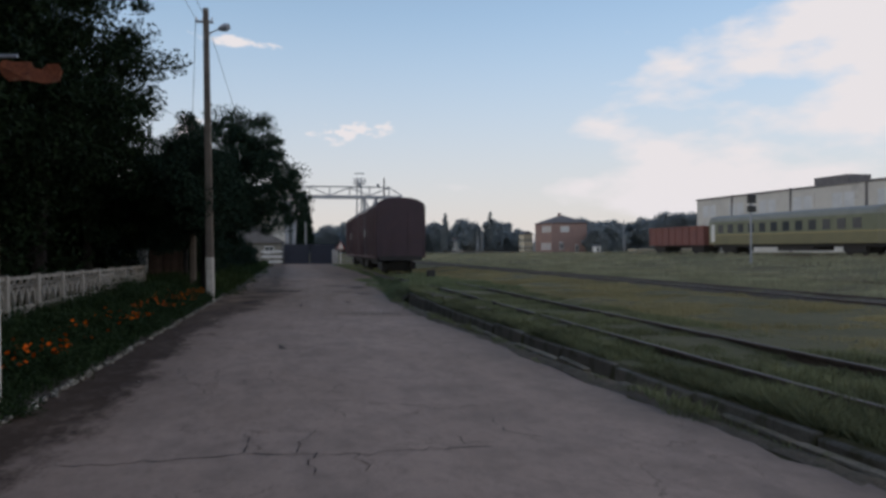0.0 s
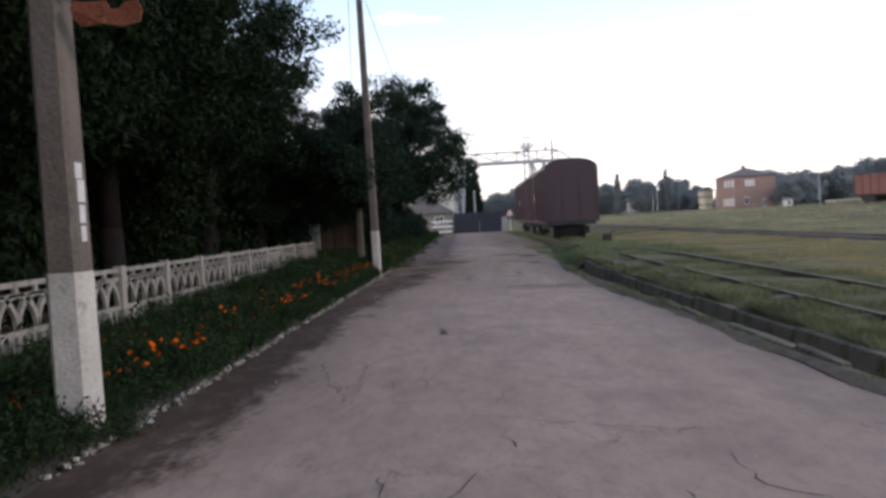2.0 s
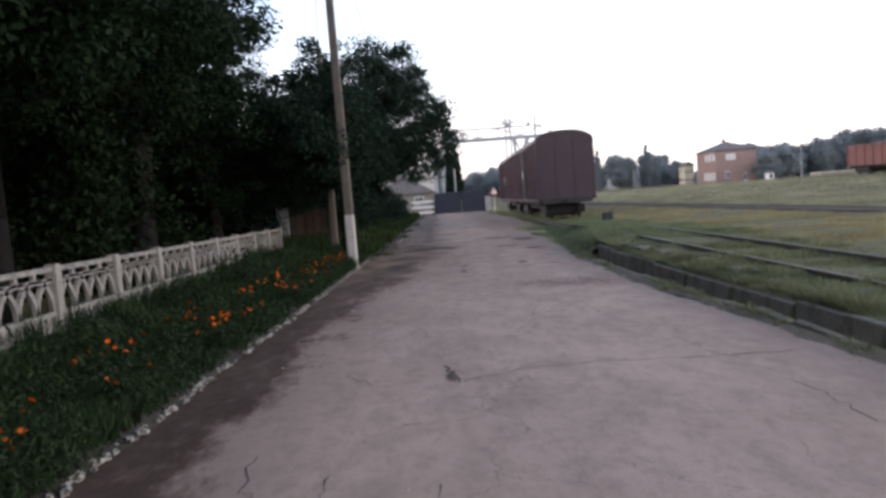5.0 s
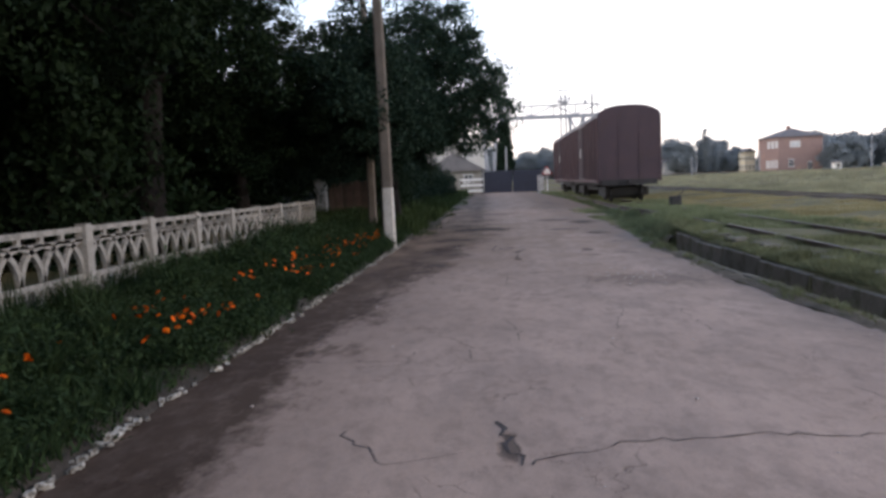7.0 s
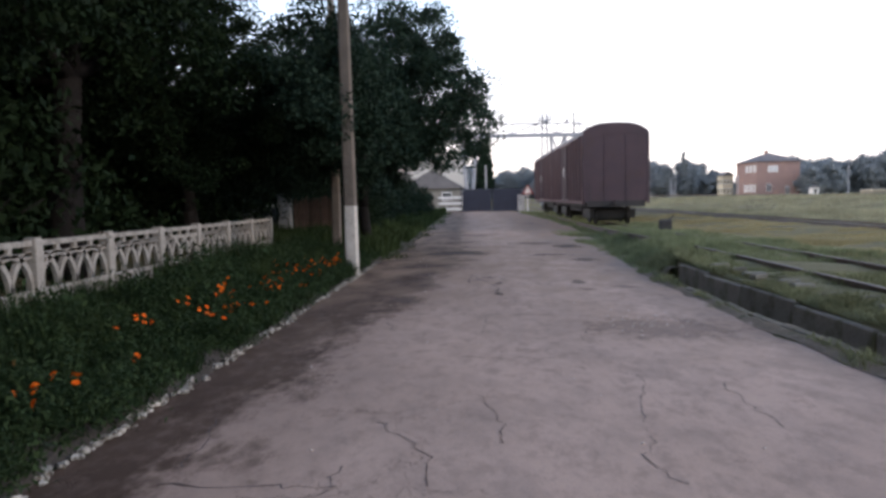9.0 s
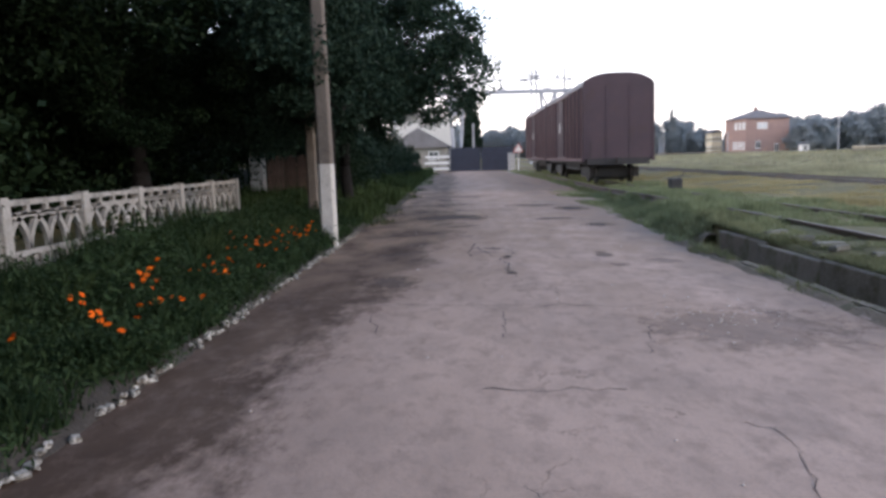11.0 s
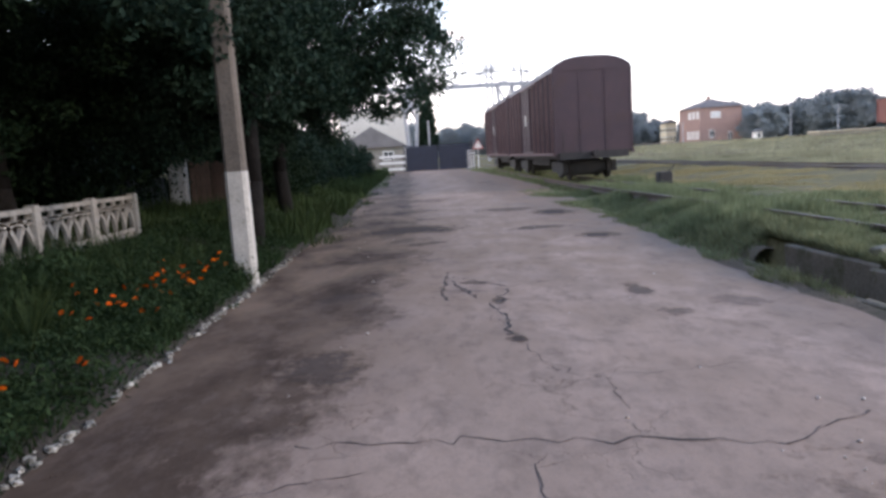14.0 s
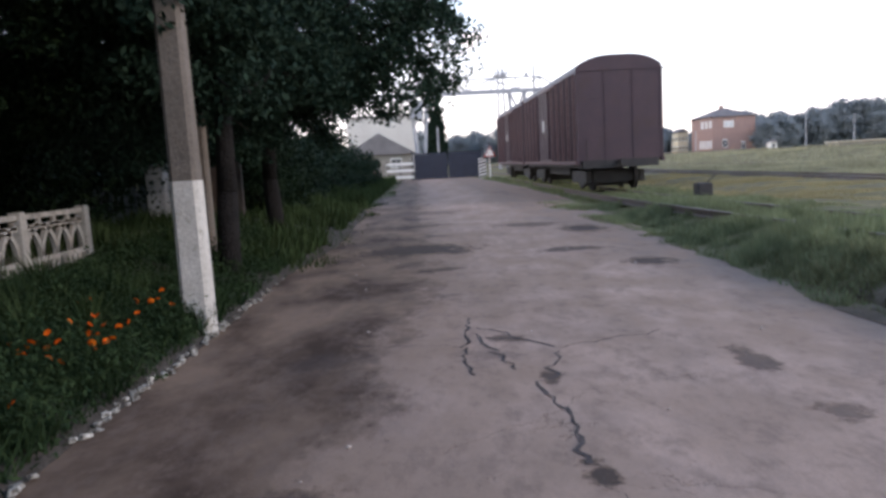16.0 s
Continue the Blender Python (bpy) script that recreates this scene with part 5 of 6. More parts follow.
def block(name, at, size, mat, roof_mat, label, category, rows, cols, front_mat=M_GLASS, rz=0, roof="flat", rise=2.0, side_cols=0, frame_mat=M_FRAME, win=(0.5, 0.5)):
    """A building: walls, windows with frames on the south face and the west face, and a roof. at: its south-west corner."""
    t = thing(name, at, label, category, rz=rz)
    sx, sy, sz = size
    part("wall", boxes((0, sx, 0, sy, -0.5, sz)), mat, t)
    if roof == "flat":
        part("roof", boxes((-0.15, sx + 0.15, -0.15, sy + 0.15, sz, sz + 0.3)), roof_mat, t)
    else:
        bm = bmesh.new()
        e = 0.5
        c = [bm.verts.new(p) for p in ((-e, -e, sz), (sx + e, -e, sz), (sx + e, sy + e, sz), (-e, sy + e, sz))]
        inset = min(sx, sy) / 2 if roof == "hip" else 0
        if sx > sy:
            r = [bm.verts.new((inset - (e if not inset else 0), sy / 2, sz + rise)), bm.verts.new((sx - inset + (e if not inset else 0), sy / 2, sz + rise))]
            fs = ((c[0], c[1], r[1], r[0]), (c[2], c[3], r[0], r[1]), (c[1], c[2], r[1]), (c[3], c[0], r[0]))
        else:
            r = [bm.verts.new((sx / 2, inset - (e if not inset else 0), sz + rise)), bm.verts.new((sx / 2, sy - inset + (e if not inset else 0), sz + rise))]
            fs = ((c[1], c[2], r[1], r[0]), (c[3], c[0], r[0], r[1]), (c[0], c[1], r[0]), (c[2], c[3], r[1]))
        for f in fs:
            bm.faces.new(f)
        bm.faces.new(c[::-1])
        part("roof", bm, roof_mat, t)
    ww, wh = win
    for face, n, span in (("s", cols, sx), ("w", side_cols, sy)):
        for i in range(n):
            for j, (za, zb) in enumerate(rows):
                u = span * (i + 0.5) / n
                h = span / n * ww / 2
                if face == "s":
                    w = part("window", boxes((u - h, u + h, -0.06, 0.02, za, zb)), frame_mat, t)
                    part("pane", boxes((u - h * 0.82, u - h * 0.06, -0.075, -0.06, za + 0.12, zb - 0.12), (u + h * 0.06, u + h * 0.82, -0.075, -0.06, za + 0.12, zb - 0.12)), front_mat, w)
                else:
                    w = part("window", boxes((-0.06, 0.02, u - h, u + h, za, zb)), frame_mat, t)
                    part("pane", boxes((-0.075, -0.06, u - h * 0.82, u - h * 0.06, za + 0.12, zb - 0.12), (-0.075, -0.06, u + h * 0.06, u + h * 0.82, za + 0.12, zb - 0.12)), front_mat, w)
    return t


block("white_building", (-7.5, 130, 0.4), (9.5, 14, 7.9), M_OFFWHITE, M_SLATE, "plain dirty-white two-storey building behind the gate", "building", (), 0)
block("shed", (-5.5, 100, 0.4), (6.6, 8, 2.3), M_SHED, M_SLATE, "low shed with grey gable roof behind the gate", "shed", ((0.9, 1.9),), 2, roof="gable", rise=2.2, win=(0.35, 1))
brick_house = block("brick_signal_house", (85.0, 226, 0.3), (12.0, 15, 9.6), M_BRICK, M_SLATE, "two-storey faded, haze-paled red-brick signal house with hipped roof", "house", (), 0, roof="hip", rise=2.6)
for u, za, zb, h in ((1.4, 6.6, 8.6, 0.9), (4.2, 6.6, 8.6, 0.9), (7.0, 6.6, 8.6, 0.9), (1.2, 1.0, 3.2, 0.55), (3.0, 1.0, 3.2, 0.55), (4.8, 1.0, 3.2, 0.55), (6.6, 1.0, 3.2, 0.55), (8.4, 1.0, 3.2, 0.55)):
    w = part("window", boxes((-0.06, 0.02, u - h, u + h, za, zb)), M_FRAME, brick_house, "white framed window")
    part("pane", boxes((-0.075, -0.06, u - h * 0.8, u - 0.08, za + 0.2, zb - 0.2), (-0.075, -0.06, u + 0.08, u + h * 0.8, za + 0.2, zb - 0.2)), M_PALEPANE, w)
for u, za, zb, h in ((4.5, 6.6, 8.4, 1.4), (3.4, 1.2, 3.4, 0.7), (8.6, 0.2, 2.6, 0.6)):
    w = part("window", boxes((u - h, u + h, -0.06, 0.02, za, zb)), M_FRAME, brick_house, "white framed window")
    part("pane", boxes((u - h * 0.85, u - 0.08, -0.075, -0.06, za + 0.2, zb - 0.2), (u + 0.08, u + h * 0.85, -0.075, -0.06, za + 0.2, zb - 0.2)), M_PALEPANE if za > 1.5 else M_GLASS, w)
part("chimney", boxes((5.0, 5.8, 6.5, 7.3, 9.8, 13.0)), M_BRICK, brick_house)
part("string_course", boxes((-0.08, 12.08, -0.08, 0.0, 5.2, 5.45)), M_BRICK, brick_house)
block("cream_annex", (82.0, 244, 0.3), (3.1, 5, 6.2), M_CREAM, M_SLATE, "cream two-storey annex with small windows", "house", ((0.9, 2.4), (3.6, 5.0)), 3, roof="gable", rise=1.2, win=(0.5, 1), side_cols=2)
block("kiosk", (88.2, 200, 0.3), (1.7, 1.7, 2.0), M_FRAME, M_SLATE, "small white trackside kiosk", "kiosk", ((0.5, 1.7),), 1, roof="hip", rise=0.6, win=(0.5, 1))
block("far_house", (68.0, 285, 0.3), (8.5, 7, 4.2), M_OFFWHITE, M_SLATE, "small pale far house among the trees", "house", ((1.2, 2.6),), 2, roof="gable", rise=2.2, win=(0.3, 1))
factory = block("factory", (80, 40, 0.8), (24, 94, 10.0), M_OFFWHITE, M_SLATE, "long dirty-white concrete factory with window bands", "factory", ((6.6, 9.0),), 0, side_cols=11, win=(0.62, 1), frame_mat=M_OFFWHITE, front_mat=M_PALEPANE)
for k in range(6):
    part("pilaster", boxes((-0.2, 0, 94 / 6 * k + 4.0, 94 / 6 * k + 4.3, 0, 10.4)), M_SLATE, factory)
part("roof_hut", boxes((2, 6, 57, 64, 10.3, 11.7)), M_SLATE, factory, "grey plant room on the roof")
for x, y, h in ((97, 200, 9.5), (64, 232, 7.0), (58, 215, 5.0), (72, 205, 5.5), (112, 205, 8.0)):
    t = thing("yard_pole", (x, y, 0.3), "thin pale yard pole", "pole", "yard poles")
    part("shaft", tubes(((0, 0, 0), (0, 0, h), 0.16, 0.1)), M_STEEL, t)
for k, (x, y) in enumerate(((102.5, 200), (107, 201), (112.5, 199), (119, 199))):
    t = thing("white_marker", (x, y, 0.35), "low white marker block beside far tracks", "marker", "white markers")
    part("block", bevelled(boxes((-0.5, 0.5, -0.3, 0.3, 0, 1.1)), 0.1), M_FRAME, t)

platform = thing("loading_platform", (75.5, 150, 0.5), "low pale concrete loading platform at the far yard edge", "platform")
part("base", bevelled(boxes((0, 13.5, 0, 4, -0.6, 0.85)), 0.06), M_SHED, platform)
part("deck", bevelled(boxes((-0.15, 13.65, -0.15, 4.15, 0.85, 1.1)), 0.05), M_CREAM, platform, "pale worn platform deck")
part("crate", bevelled(boxes((9.2, 10.3, -0.9, -0.2, -0.5, 0.6)), 0.05), M_UNDER, platform, "dark box against the platform")

# gantry crane and masts
crane = thing("gantry_crane", (0, 105, 0.4), "pale steel gantry crane over the loading yard", "crane")
x0, x1, zb, zt = -6.0, 17.3, 8.75, 9.85
part("girder", boxes((x0, x1, -0.25, 0.25, zb - 0.45, zb)), M_STEEL, crane)
part("top_chord", boxes((x0, x1 - 1.8, -0.12, 0.12, zt, zt + 0.16)), M_STEEL, crane)
part("end_brace", tubes(((x1 - 1.8, 0, zt + 0.08), (x1, 0, zb), 0.08)), M_STEEL, crane)
for k in range(9):
    x = x0 + (x1 - 1.8 - x0) * k / 8
    part("web", tubes(((x, 0, zb), (x, 0, zt), 0.08)), M_STEEL, crane)
    if k < 8:
        xn = x0 + (x1 - 1.8 - x0) * (k + 1) / 8
        part("diagonal", tubes(((x, 0, zb if k % 2 else zt), (xn, 0, zt if k % 2 else zb), 0.075)), M_STEEL, crane)
for x in (2.2, 12.9):
    part("leg", tubes(((x - 0.9, 0, zb), (x - 0.25, -0.4, 0), 0.2), ((x + 0.9, 0, zb), (x + 0.25, -0.4, 0), 0.2), ((x - 0.7, 0, zb - 2), (x + 0.7, 0, zb - 2), 0.09), ((x - 0.8, 0, zb - 0.3), (x + 0.5, -0.2, zb - 3.4), 0.12), ((x + 0.8, 0, zb - 0.3), (x - 0.5, -0.2, zb - 3.4), 0.12)), M_STEEL, crane)
part("cabin", boxes((1.2, 2.6, -1.2, 0.3, 6.0, 7.9)), M_STEEL, crane, "grey operator cabin")
part("trolley", boxes((11.2, 11.7, -0.4, 0.4, zt + 0.16, zt + 0.5)), M_STEEL, crane)
part("sheave", tubes(((14.0, -0.15, zt + 0.36), (14.0, 0.15, zt + 0.36), 0.2)), M_STEEL, crane)
mast = thing("floodlight_mast", (12.5, 115, 0.4), "slim lattice floodlight mast with platform", "light mast")
part("lattice", tubes(*(((sx * 0.5, sy * 0.5, 0), (sx * 0.28, sy * 0.28, 12.2), 0.07) for sx in (-1, 1) for sy in (-1, 1)),
                      *(((-0.5 + 0.02 * k, -0.5, 1.1 * k), (0.5 - 0.02 * k, -0.5, 1.1 * k + 1.1), 0.03) for k in range(11)), seg=5), M_STEEL, mast)
part("platform", boxes((-0.85, 0.85, -0.85, 0.85, 11.2, 11.3), (-0.85, 0.85, -0.85, -0.8, 11.9, 11.96), (-0.85, -0.8, -0.85, 0.85, 11.9, 11.96), (0.8, 0.85, -0.85, 0.85, 11.9, 11.96), (-0.7, 0.7, -0.1, 0.1, 12.7, 12.85)), M_STEEL, mast)
for x in (-0.75, -0.3, 0.3, 0.75):
    part("floodlight", boxes((x - 0.14, x + 0.14, -0.98, -0.78, 11.4, 11.68)), M_STEEL, mast)
t = thing("steel_mast", (14.95, 105.8, 0.4), "tall thin steel mast behind the crane", "pole")
part("shaft", tubes(((0, 0, 0), (0, 0, 11.3), 0.12, 0.09)), M_DARKSTEEL, t)
t = thing("yard_pole", (4.7, 118, 0.4), "thin pale yard pole", "pole", "yard poles")
part("shaft", tubes(((0, 0, 0), (0, 0, 5.6), 0.13, 0.1)), M_STEEL, t)

# ---------------------------------------------------------------- coach, gondola and signal on the far track
coach = thing("passenger_coach", (49.4, 54.4, 1.16), "olive-green passenger coach with a yellow stripe", "railway coach")
L, W = 24.2, 1.53
part("body", boxes((-W, W, 0, L, 1.0, 2.0)), M_OCHRE, coach, "ochre lower side")
part("upper_side", boxes((-W, W, 0, L, 2.08, 3.45)), M_GREEN, coach)
part("stripe", boxes((-W - 0.01, W + 0.01, 0, L, 2.0, 2.08)), M_YELLOW, coach, "yellow stripe")
bm = bmesh.new()
arc = [(-W, 3.45)] + [(-W * math.cos(math.pi * k / 12), 3.45 + 0.75 * math.sin(math.pi * k / 12) ** 0.7) for k in range(1, 12)] + [(W, 3.45)]
rings = [[bm.verts.new((u, y, v)) for u, v in arc] for y in (0, L)]
for k in range(len(arc) - 1):
    bm.faces.new((rings[0][k], rings[0][k + 1], rings[1][k + 1], rings[1][k]))
bm.faces.new(rings[0][::-1])
bm.faces.new(rings[1])
part("roof", bm, M_COACHROOF, coach)
for k in range(12):
    y = 2.2 + (L - 4.4) * k / 11
    part("window", boxes((-W - 0.02, -W + 0.01, y - 0.48, y + 0.48, 2.25, 3.15)), M_GLASS, coach)
part("vestibule_door", boxes((-W - 0.02, -W + 0.01, L - 1.1, L - 0.4, 1.3, 3.2)), M_FRAME, coach)
part("underframe", boxes((-1.2, 1.2, 0.3, L - 0.3, 0.7, 1.0), (-1.1, 1.1, 8, 13, 0.35, 0.75)), M_UNDER, coach)
bogie("bogie", coach, 3.0)
bogie("bogie", coach, L - 3.0)
gondola = thing("open_wagon", (49.4, 79.6, 1.16), "red open goods wagon with ribbed sides", "railway wagon")
part("body", boxes((-1.5, 1.5, 0, 12.9, 0.95, 3.15)), M_REDWAGON, gondola)
for k in range(9):
    part("rib", boxes((-1.58, -1.5, 0.1 + 1.58 * k - 0.06, 0.1 + 1.58 * k + 0.06, 0.95, 3.15)), M_REDWAGON, gondola)
part("top_rail", boxes((-1.6, -1.48, 0, 12.9, 3.08, 3.2)), M_REDWAGON, gondola)
part("underframe", boxes((-1.0, 1.0, 0.2, 12.7, 0.7, 0.95)), M_UNDER, gondola)
bogie("bogie", gondola, 2.1)
bogie("bogie", gondola, 10.8)
signal = thing("railway_signal", (33, 49.7, 0.75), "black two-head railway light signal on a mast", "railway signal")
part("mast", tubes(((0, 0, -0.3), (0, 0, 4.9), 0.07)), M_STEEL, signal)
for z, h in ((4.22, 0.62), (3.6, 0.42)):
    part("signal_head", bevelled(boxes((-0.32, 0.32, -0.22, 0.0, z, z + h)), 0.05), M_BLACK, signal)

# ---------------------------------------------------------------- gate pillar and planks past the fence
pillar = thing("gate_pillar", (-6.2, 42.4, 0.35), "whitewashed concrete gate pillar with flaking paint", "pillar")
part("shaft", bevelled(boxes((-0.24, 0.24, -0.2, 0.2, -0.3, 1.55)), 0.03), M_WHITEWASH, pillar)
part("cap", bevelled(boxes((-0.28, 0.28, -0.24, 0.24, 1.55, 1.64)), 0.02), M_FENCE, pillar)
planks = thing("plank_gate", (-5.9, 42.5, 0.35), "old rust-brown weathered plank gate beside the pillar", "gate")
plank_mesh = None
for k in range(11):
    if plank_mesh is None:
        p = part("plank", bevelled(boxes((-0.066, 0.066, -0.014, 0.014, 0.06, 1.5)), 0.005), M_GATEPLANK, planks)
        plank_mesh = p.data
    else:
        p = new("plank", plank_mesh)
        p.parent = planks
    p.matrix_basis = pose(0.08 + 0.148 * k, 0, rng.uniform(-0.05, 0.05), 0, rng.uniform(-1.2, 1.2), 0)
for z in (0.35, 1.15):
    part("rail", boxes((0.0, 1.64, 0.016, 0.07, z, z + 0.09)), M_GATEPLANK, planks)
part("gate_post", bevelled(boxes((1.68, 1.84, -0.06, 0.1, -0.2, 1.62)), 0.015), M_PLANK, planks)
faded_panel = thing("faded_fence_panel", (-8.1, 42.4, 0.3), "faded grey-blue boarded fence panel between pillar and trees", "fence")
for k in range(8):
    part("board", bevelled(boxes((0.2 * k, 0.2 * k + 0.15, -0.012, 0.012, 0.05, 1.15)), 0.004), M_FADED, faded_panel)
part("rail", boxes((0, 1.6, 0.014, 0.06, 0.3, 0.38), (0, 1.6, 0.014, 0.06, 0.9, 0.98)), M_FADED, faded_panel)

# ---------------------------------------------------------------- culvert mouth
pipe = thing("culvert_pipe", (4.98, 29.75, -0.13), "dark concrete culvert pipe mouth at the ditch end", "pipe")
bm = bmesh.new()
N = 20
rings = []
for y, r in ((-0.1, 0.2), (0.4, 0.2), (0.4, 0.165), (-0.1, 0.165)):
    rings.append([bm.verts.new((r * math.cos(6.2832 * k / N), y, 0.12 + r * math.sin(6.2832 * k / N))) for k in range(N)])
for a, b in ((0, 1), (1, 2), (2, 3), (3, 0)):
    for k in range(N):
        bm.faces.new((rings[a][k], rings[b][k], rings[b][(k + 1) % N], rings[a][(k + 1) % N]))
part("ring", bm, M_WALL, pipe, smooth=True)
# black plug added to give the pipe's inside its shade
part("shade_plug", tubes(((0, 0.2, 0.12), (0, 0.38, 0.12), 0.18), seg=20), M_UNDER, pipe, "black plug standing for the shade inside the pipe")

# ---------------------------------------------------------------- pieces: ditch wall panels, kerb stones
ditch_wall = thing("ditch_wall", (0, 0, 0), "mossy concrete panel wall along the far side of the ditch", "wall", kind="structure")
panel_data = None
for k in range(18):
    y = -5.2 + 1.9 * k
    if panel_data is None:
        p = part("wall_panel", bevelled(boxes((-0.05, 0.05, 0.015, 1.885, -0.75, 0.0)), 0.015), M_WALL, ditch_wall)
        panel_data = p.data
    else:
        p = new("wall_panel", panel_data)
        p.parent = ditch_wall
    x = float(road_right(np.array(y + 0.95))) + 0.72
    p.matrix_basis = pose(x + rng.uniform(-0.015, 0.015), y, 0.33 + rng.uniform(-0.04, 0.02), 0, rng.uniform(-5, 3), rng.uniform(-0.6, 0.6))

kerb = thing("stone_kerb", (0, 0, 0), "row of rough whitewashed stones edging the flower bed", "kerb", kind="structure")
stone_data = []
for s in range(7):
    r = np.random.default_rng(200 + s)
    bm = bmesh.new()
    box(bm, -0.075, 0.075, -0.1, 0.1, -0.06, 0.055)
    bevelled(bm, 0.022)
    for v in bm.verts:
        v.co = Vector(v.co) * float(r.uniform(0.78, 1.15)) + Vector(r.normal(size=3)) * 0.012
    p = part("stone", bm, M_KERB, kerb)
    p.matrix_basis = pose(-2.1, -6 - 0.2 * s, 0.45)
    stone_data.append(p.data)
y = 4.0
while y < 34.2:
    p = new("stone", stone_data[int(rng.integers(7))])
    p.parent = kerb
    s = rng.uniform(0.18, 0.38)
    x = float(kerb_x(y)) + 0.03 + rng.normal() * 0.03
    p.matrix_basis = pose(x, y, float(road_z(np.array(y))) + 0.015 + rng.uniform(-0.02, 0.02), rng.uniform(-15, 15), rng.uniform(-18, 18), rng.uniform(-40, 40)) @ Matrix.Diagonal((s, s * 1.2, s * 0.85, 1))
    y += 0.22 * s + rng.uniform(-0.015, 0.035) + (rng.uniform(0.1, 0.5) if rng.random() < 0.035 else 0)

lip = thing("ditch_kerb", (0, 0, 0), "broken low concrete kerb between road and ditch", "kerb", kind="structure")
lip_data = []
for s in range(4):
    r = np.random.default_rng(230 + s)
    bm = bevelled(boxes((-0.055, 0.055, 0.01, 0.96, -0.45, 0.0)), 0.02)
    for v in bm.verts:
        v.co += Vector(r.normal(size=3)) * 0.008
    p = part("kerb_block", bm, M_LIP, lip)
    p.matrix_basis = pose(4.2, -7 - s, 0.4)
    lip_data.append(p.data)
for k in range(33):
    y = -3.0 + 0.98 * k
    p = new("kerb_block", lip_data[k % 4])
    p.parent = lip
    x = float(road_right(np.array(y + 0.5))) + 0.2
    p.matrix_basis = pose(x, y, float(road_z(np.array(y))) + 0.035 + rng.uniform(-0.03, 0.02), rng.uniform(-1, 1), rng.uniform(-4, 4), rng.uniform(-1.5, 1.5))

# ---------------------------------------------------------------- open cracks in the road
M_HOLE = material("crumbled_dark_concrete", (0.085, 0.068, 0.062), (0.14, 0.115, 0.105), scale=6, fine=50, bump=0.9, dist=0.03)


def on_road(x, y):
    u = (x - float(road_left(np.array(y))) + 0.25) / (float(road_right(np.array(y))) - float(road_left(np.array(y))) + 0.25)
    return float(road_z(np.array(y))) + 0.035 * math.sin(min(max(u, 0), 1) * math.pi) - 0.012 + 0.012 * math.sin(x * 2.3 + y * 0.7)


def crack(points, width, seed):
    """An open crack: a jagged dark strip along the given way."""
    r = np.random.default_rng(seed)
    pts = []
    for (xa, ya), (xb, yb) in zip(points, points[1:]):
        n = max(2, int(math.hypot(xb - xa, yb - ya) / 0.09))
        for k in range(n):
            pts.append((xa + (xb - xa) * k / n + r.normal() * 0.022 + 0.012 * math.sin(9 * k / n + seed), ya + (yb - ya) * k / n + r.normal() * 0.03))
    pts.append(points[-1])
    bm = bmesh.new()
    rows = []
    for k, (x, y) in enumerate(pts):
        xn, yn = pts[min(k + 1, len(pts) - 1)]
        xp, yp = pts[max(k - 1, 0)]
        d = math.hypot(xn - xp, yn - yp) or 1
        w = width * r.uniform(0.3, 1.5)
        ox, oy = -(yn - yp) / d * w, (xn - xp) / d * w
        rows.append([bm.verts.new((x + s * ox, y + s * oy, on_road(x, y) + 0.004)) for s in (-1, 1)])
    for a, b in zip(rows, rows[1:]):
        bm.faces.new((a[0], b[0], b[1], a[1]))
    return tagged(part("road_crack", bm, M_HOLE), "open jagged crack in the concrete road", "crack", "road cracks", "structure")


BROKEN = ([(1.08, 27.0), (0.98, 26.07)],
          [(1.32, 28.47), (1.14, 27.7), (0.97, 27.55), (1.04, 26.95)],
          [(0.76, 29.5), (1.31, 28.58)], [(0.73, 29.2), (0.89, 27.9)], [(1.3, 28.6), (1.12, 28.9), (0.82, 29.0)],
          [(0.57, 28.7), (0.54, 28.2), (0.58, 27.8)], [(0.57, 28.7), (0.73, 30.0)], [(0.31, 15.8), (0.37, 15.5), (0.41, 15.08)])
JOINTS = ([(-1.31, 8.53), (0.01, 8.54), (0.75, 8.25), (1.9, 8.3)], [(0.42, 15.12), (1.12, 15.36), (2.1, 15.45), (3.6, 15.4)],
          [(-1.36, 17.6), (-0.35, 17.57)], [(0.35, 20.84), (1.26, 20.82)],
          [(-0.49, 23.95), (0.41, 23.85), (1.94, 23.42), (2.61, 23.82)], [(-0.35, 29.03), (0.57, 28.7)], [(1.31, 28.58), (1.85, 28.75), (2.3, 28.9)],
          [(-0.31, 42.57), (1.17, 41.66)], [(2.4, 35.35), (3.5, 35.97)])
LONGWAYS = ([(0.98, 26.0), (1.13, 25.15), (1.25, 24.75), (1.79, 24.77), (2.52, 24.9)], [(1.74, 20.2), (1.9, 19.86), (1.69, 19.23), (1.42, 17.86), (1.51, 17.5)],
            [(0.45, 19.38), (0.57, 18.86), (0.58, 18.17)], [(-0.26, 18.75), (0.1, 18.09), (0.14, 17.5)], [(-0.37, 17.9), (-0.44, 17.43), (-0.86, 17.45)],
            [(2.45, 19.68), (2.43, 19.2), (2.44, 18.5)], [(-1.41, 18.9), (-1.3, 17.9)], [(2.81, 16.42), (2.88, 15.45)], [(1.38, 24.68), (1.36, 24.07)])
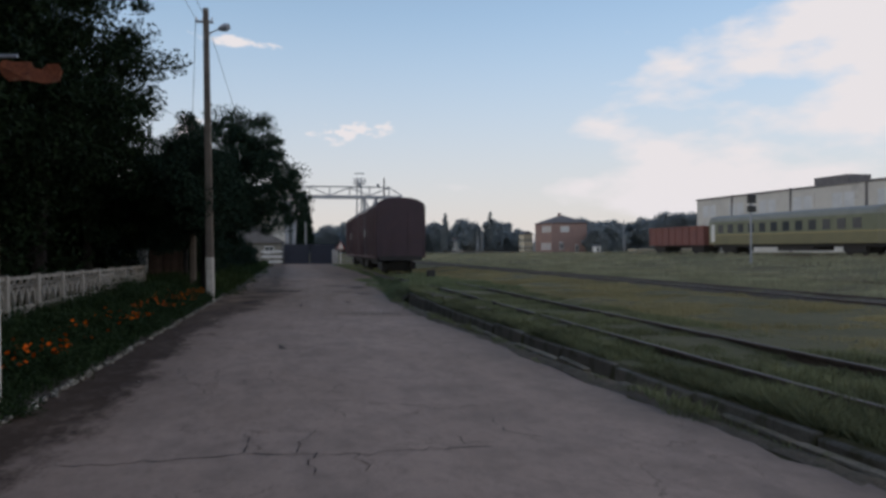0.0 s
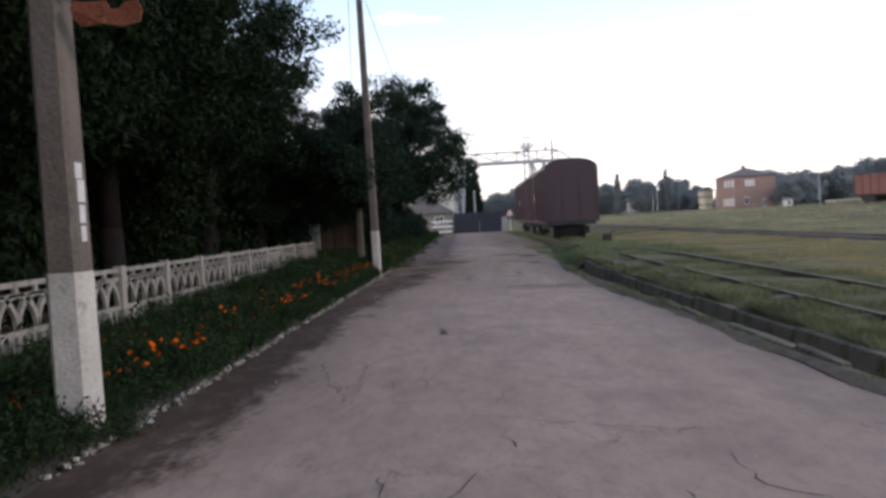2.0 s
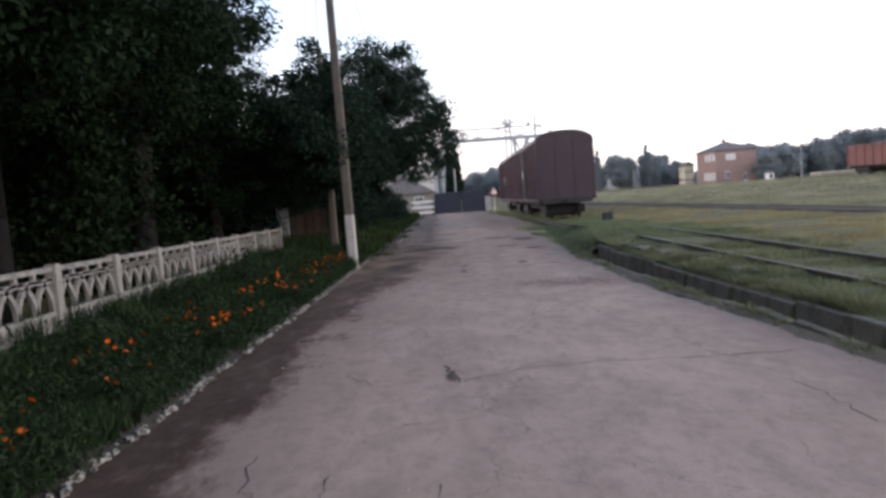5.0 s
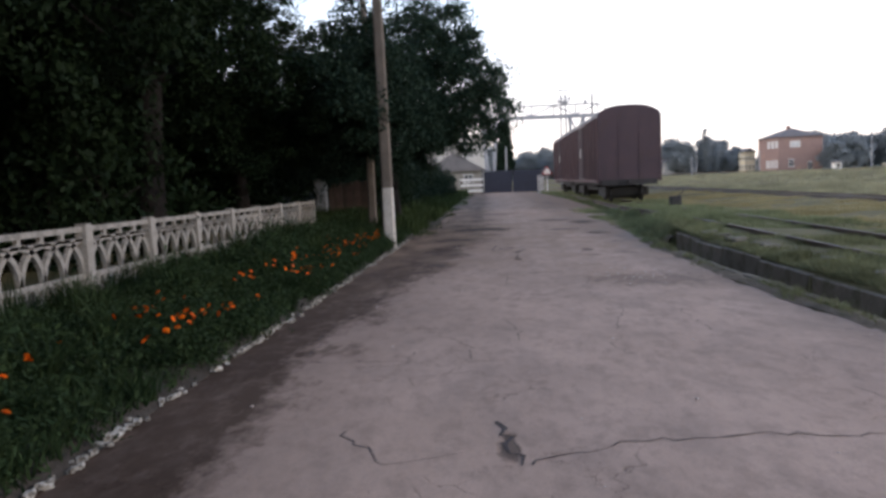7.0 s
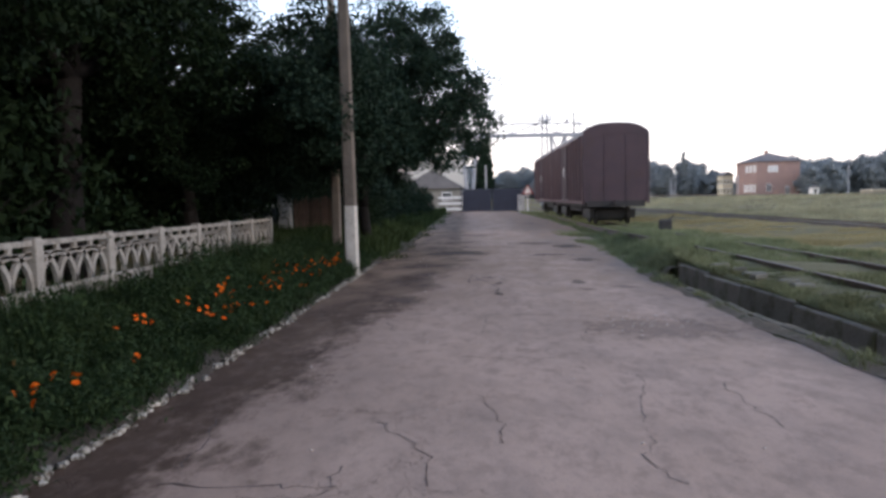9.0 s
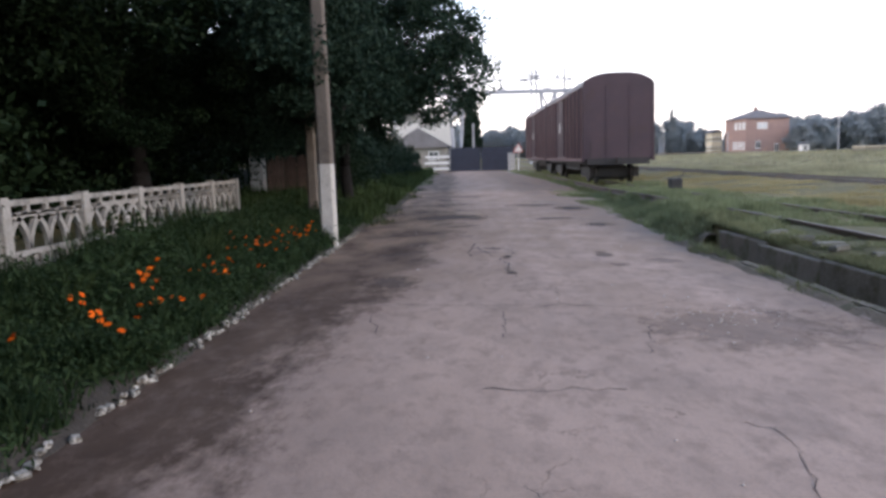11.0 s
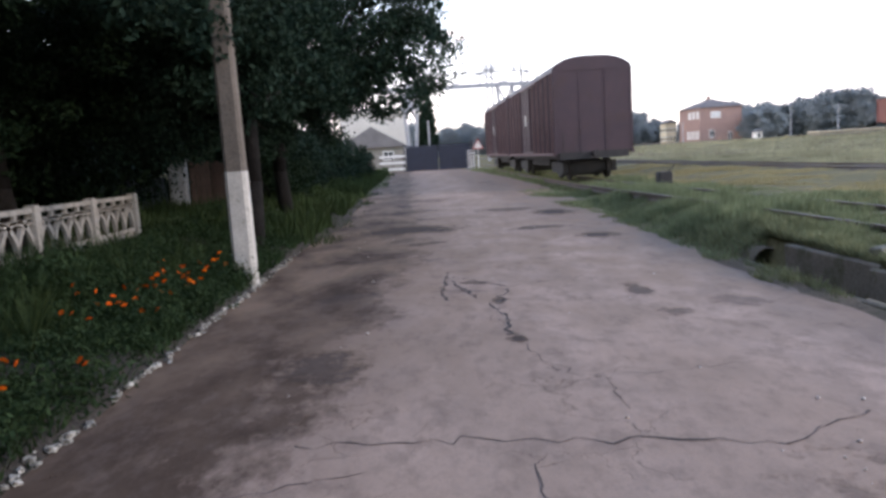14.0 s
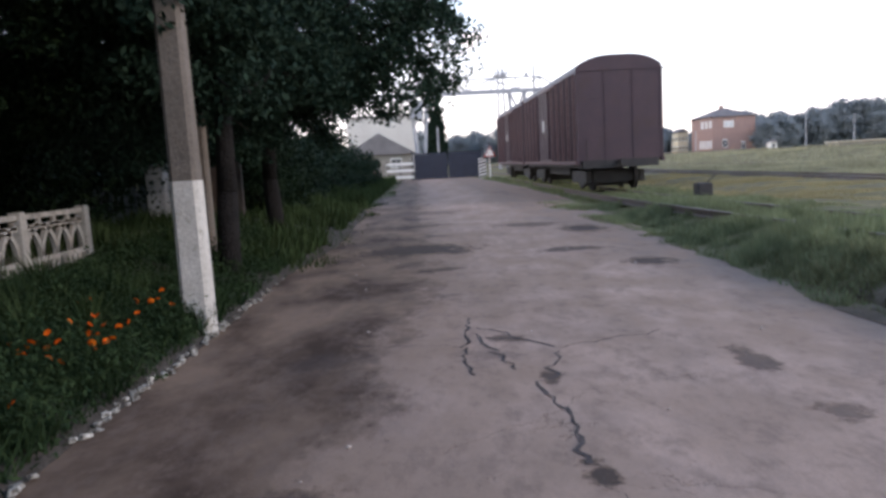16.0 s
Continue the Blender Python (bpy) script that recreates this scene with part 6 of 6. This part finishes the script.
BRANCHES = ([(0.04, 9.19), (0.03, 8.55)], [(0.58, 9.07), (0.42, 8.44)], [(0.51, 8.35), (0.51, 7.8)], [(0.84, 8.23), (0.86, 7.8)], [(1.75, 8.72), (1.69, 8.43), (1.94, 8.44)],
            [(2.16, 9.35), (2.2, 8.73), (2.42, 8.54)], [(0.61, 10.5), (2.21, 9.86)], [(0.82, 10.08), (0.88, 9.6)], [(3.07, 14.47), (3.01, 13.22)], [(-0.64, 15.7), (-0.31, 15.14), (0.1, 15.3)],
            [(-0.96, 23.26), (-0.14, 23.52)], [(-0.59, 23.24), (-0.44, 22.48)], [(1.91, 22.59), (1.63, 21.66)], [(0.71, 23.5), (0.61, 22.3)])
BACK = ([(-1.0, 13.4), (-0.91, 12.66), (-0.62, 11.72), (-0.5, 11.18)], [(-0.46, 12.98), (-0.47, 12.35), (-0.4, 11.89)], [(0.21, 12.67), (0.18, 12.08), (0.24, 11.59)],
        [(-0.09, 11.98), (-0.06, 11.52)], [(0.53, 12.18), (0.85, 11.91), (1.31, 12.03), (1.78, 11.68)], [(0.99, 11.49), (0.82, 10.91)])
for seed, (group, width) in enumerate(((BROKEN, 0.012), (JOINTS, 0.007), (LONGWAYS, 0.0036), (BRANCHES, 0.0045), (BACK, 0.0036))):
    for k, way in enumerate(group):
        crack(way, width, 300 + 40 * seed + k)

# loose rubble on the road
gr = np.random.default_rng(500)
vs, fs = [], []
for k in range(110):
    near_patch = k < 60
    cx, cy = (2.75 + gr.normal() * 0.38, 23.0 + gr.normal() * 0.45) if near_patch else (gr.uniform(-1.5, 3.8), gr.uniform(9, 36))
    if cx > 3.9:
        continue
    r0 = gr.uniform(0.006, 0.017)
    z = on_road(cx, cy) + r0 * 0.4
    b = len(vs)
    for dx, dy, dz in ((1, 0, 0), (-1, 0, 0), (0, 1, 0), (0, -1, 0), (0, 0, 1), (0, 0, -1)):
        q = r0 * gr.uniform(0.7, 1.3)
        vs.append((cx + dx * q, cy + dy * q, z + dz * q * 0.7))
    fs += [(b + i, b + j, b + l) for i, j, l in ((0, 2, 4), (2, 1, 4), (1, 3, 4), (3, 0, 4), (2, 0, 5), (1, 2, 5), (3, 1, 5), (0, 3, 5))]
tagged(raw_mesh("loose_rubble", vs, fs, M_RUBBLE), "small broken bits of concrete scattered on the road", "rubble", kind="stuff")
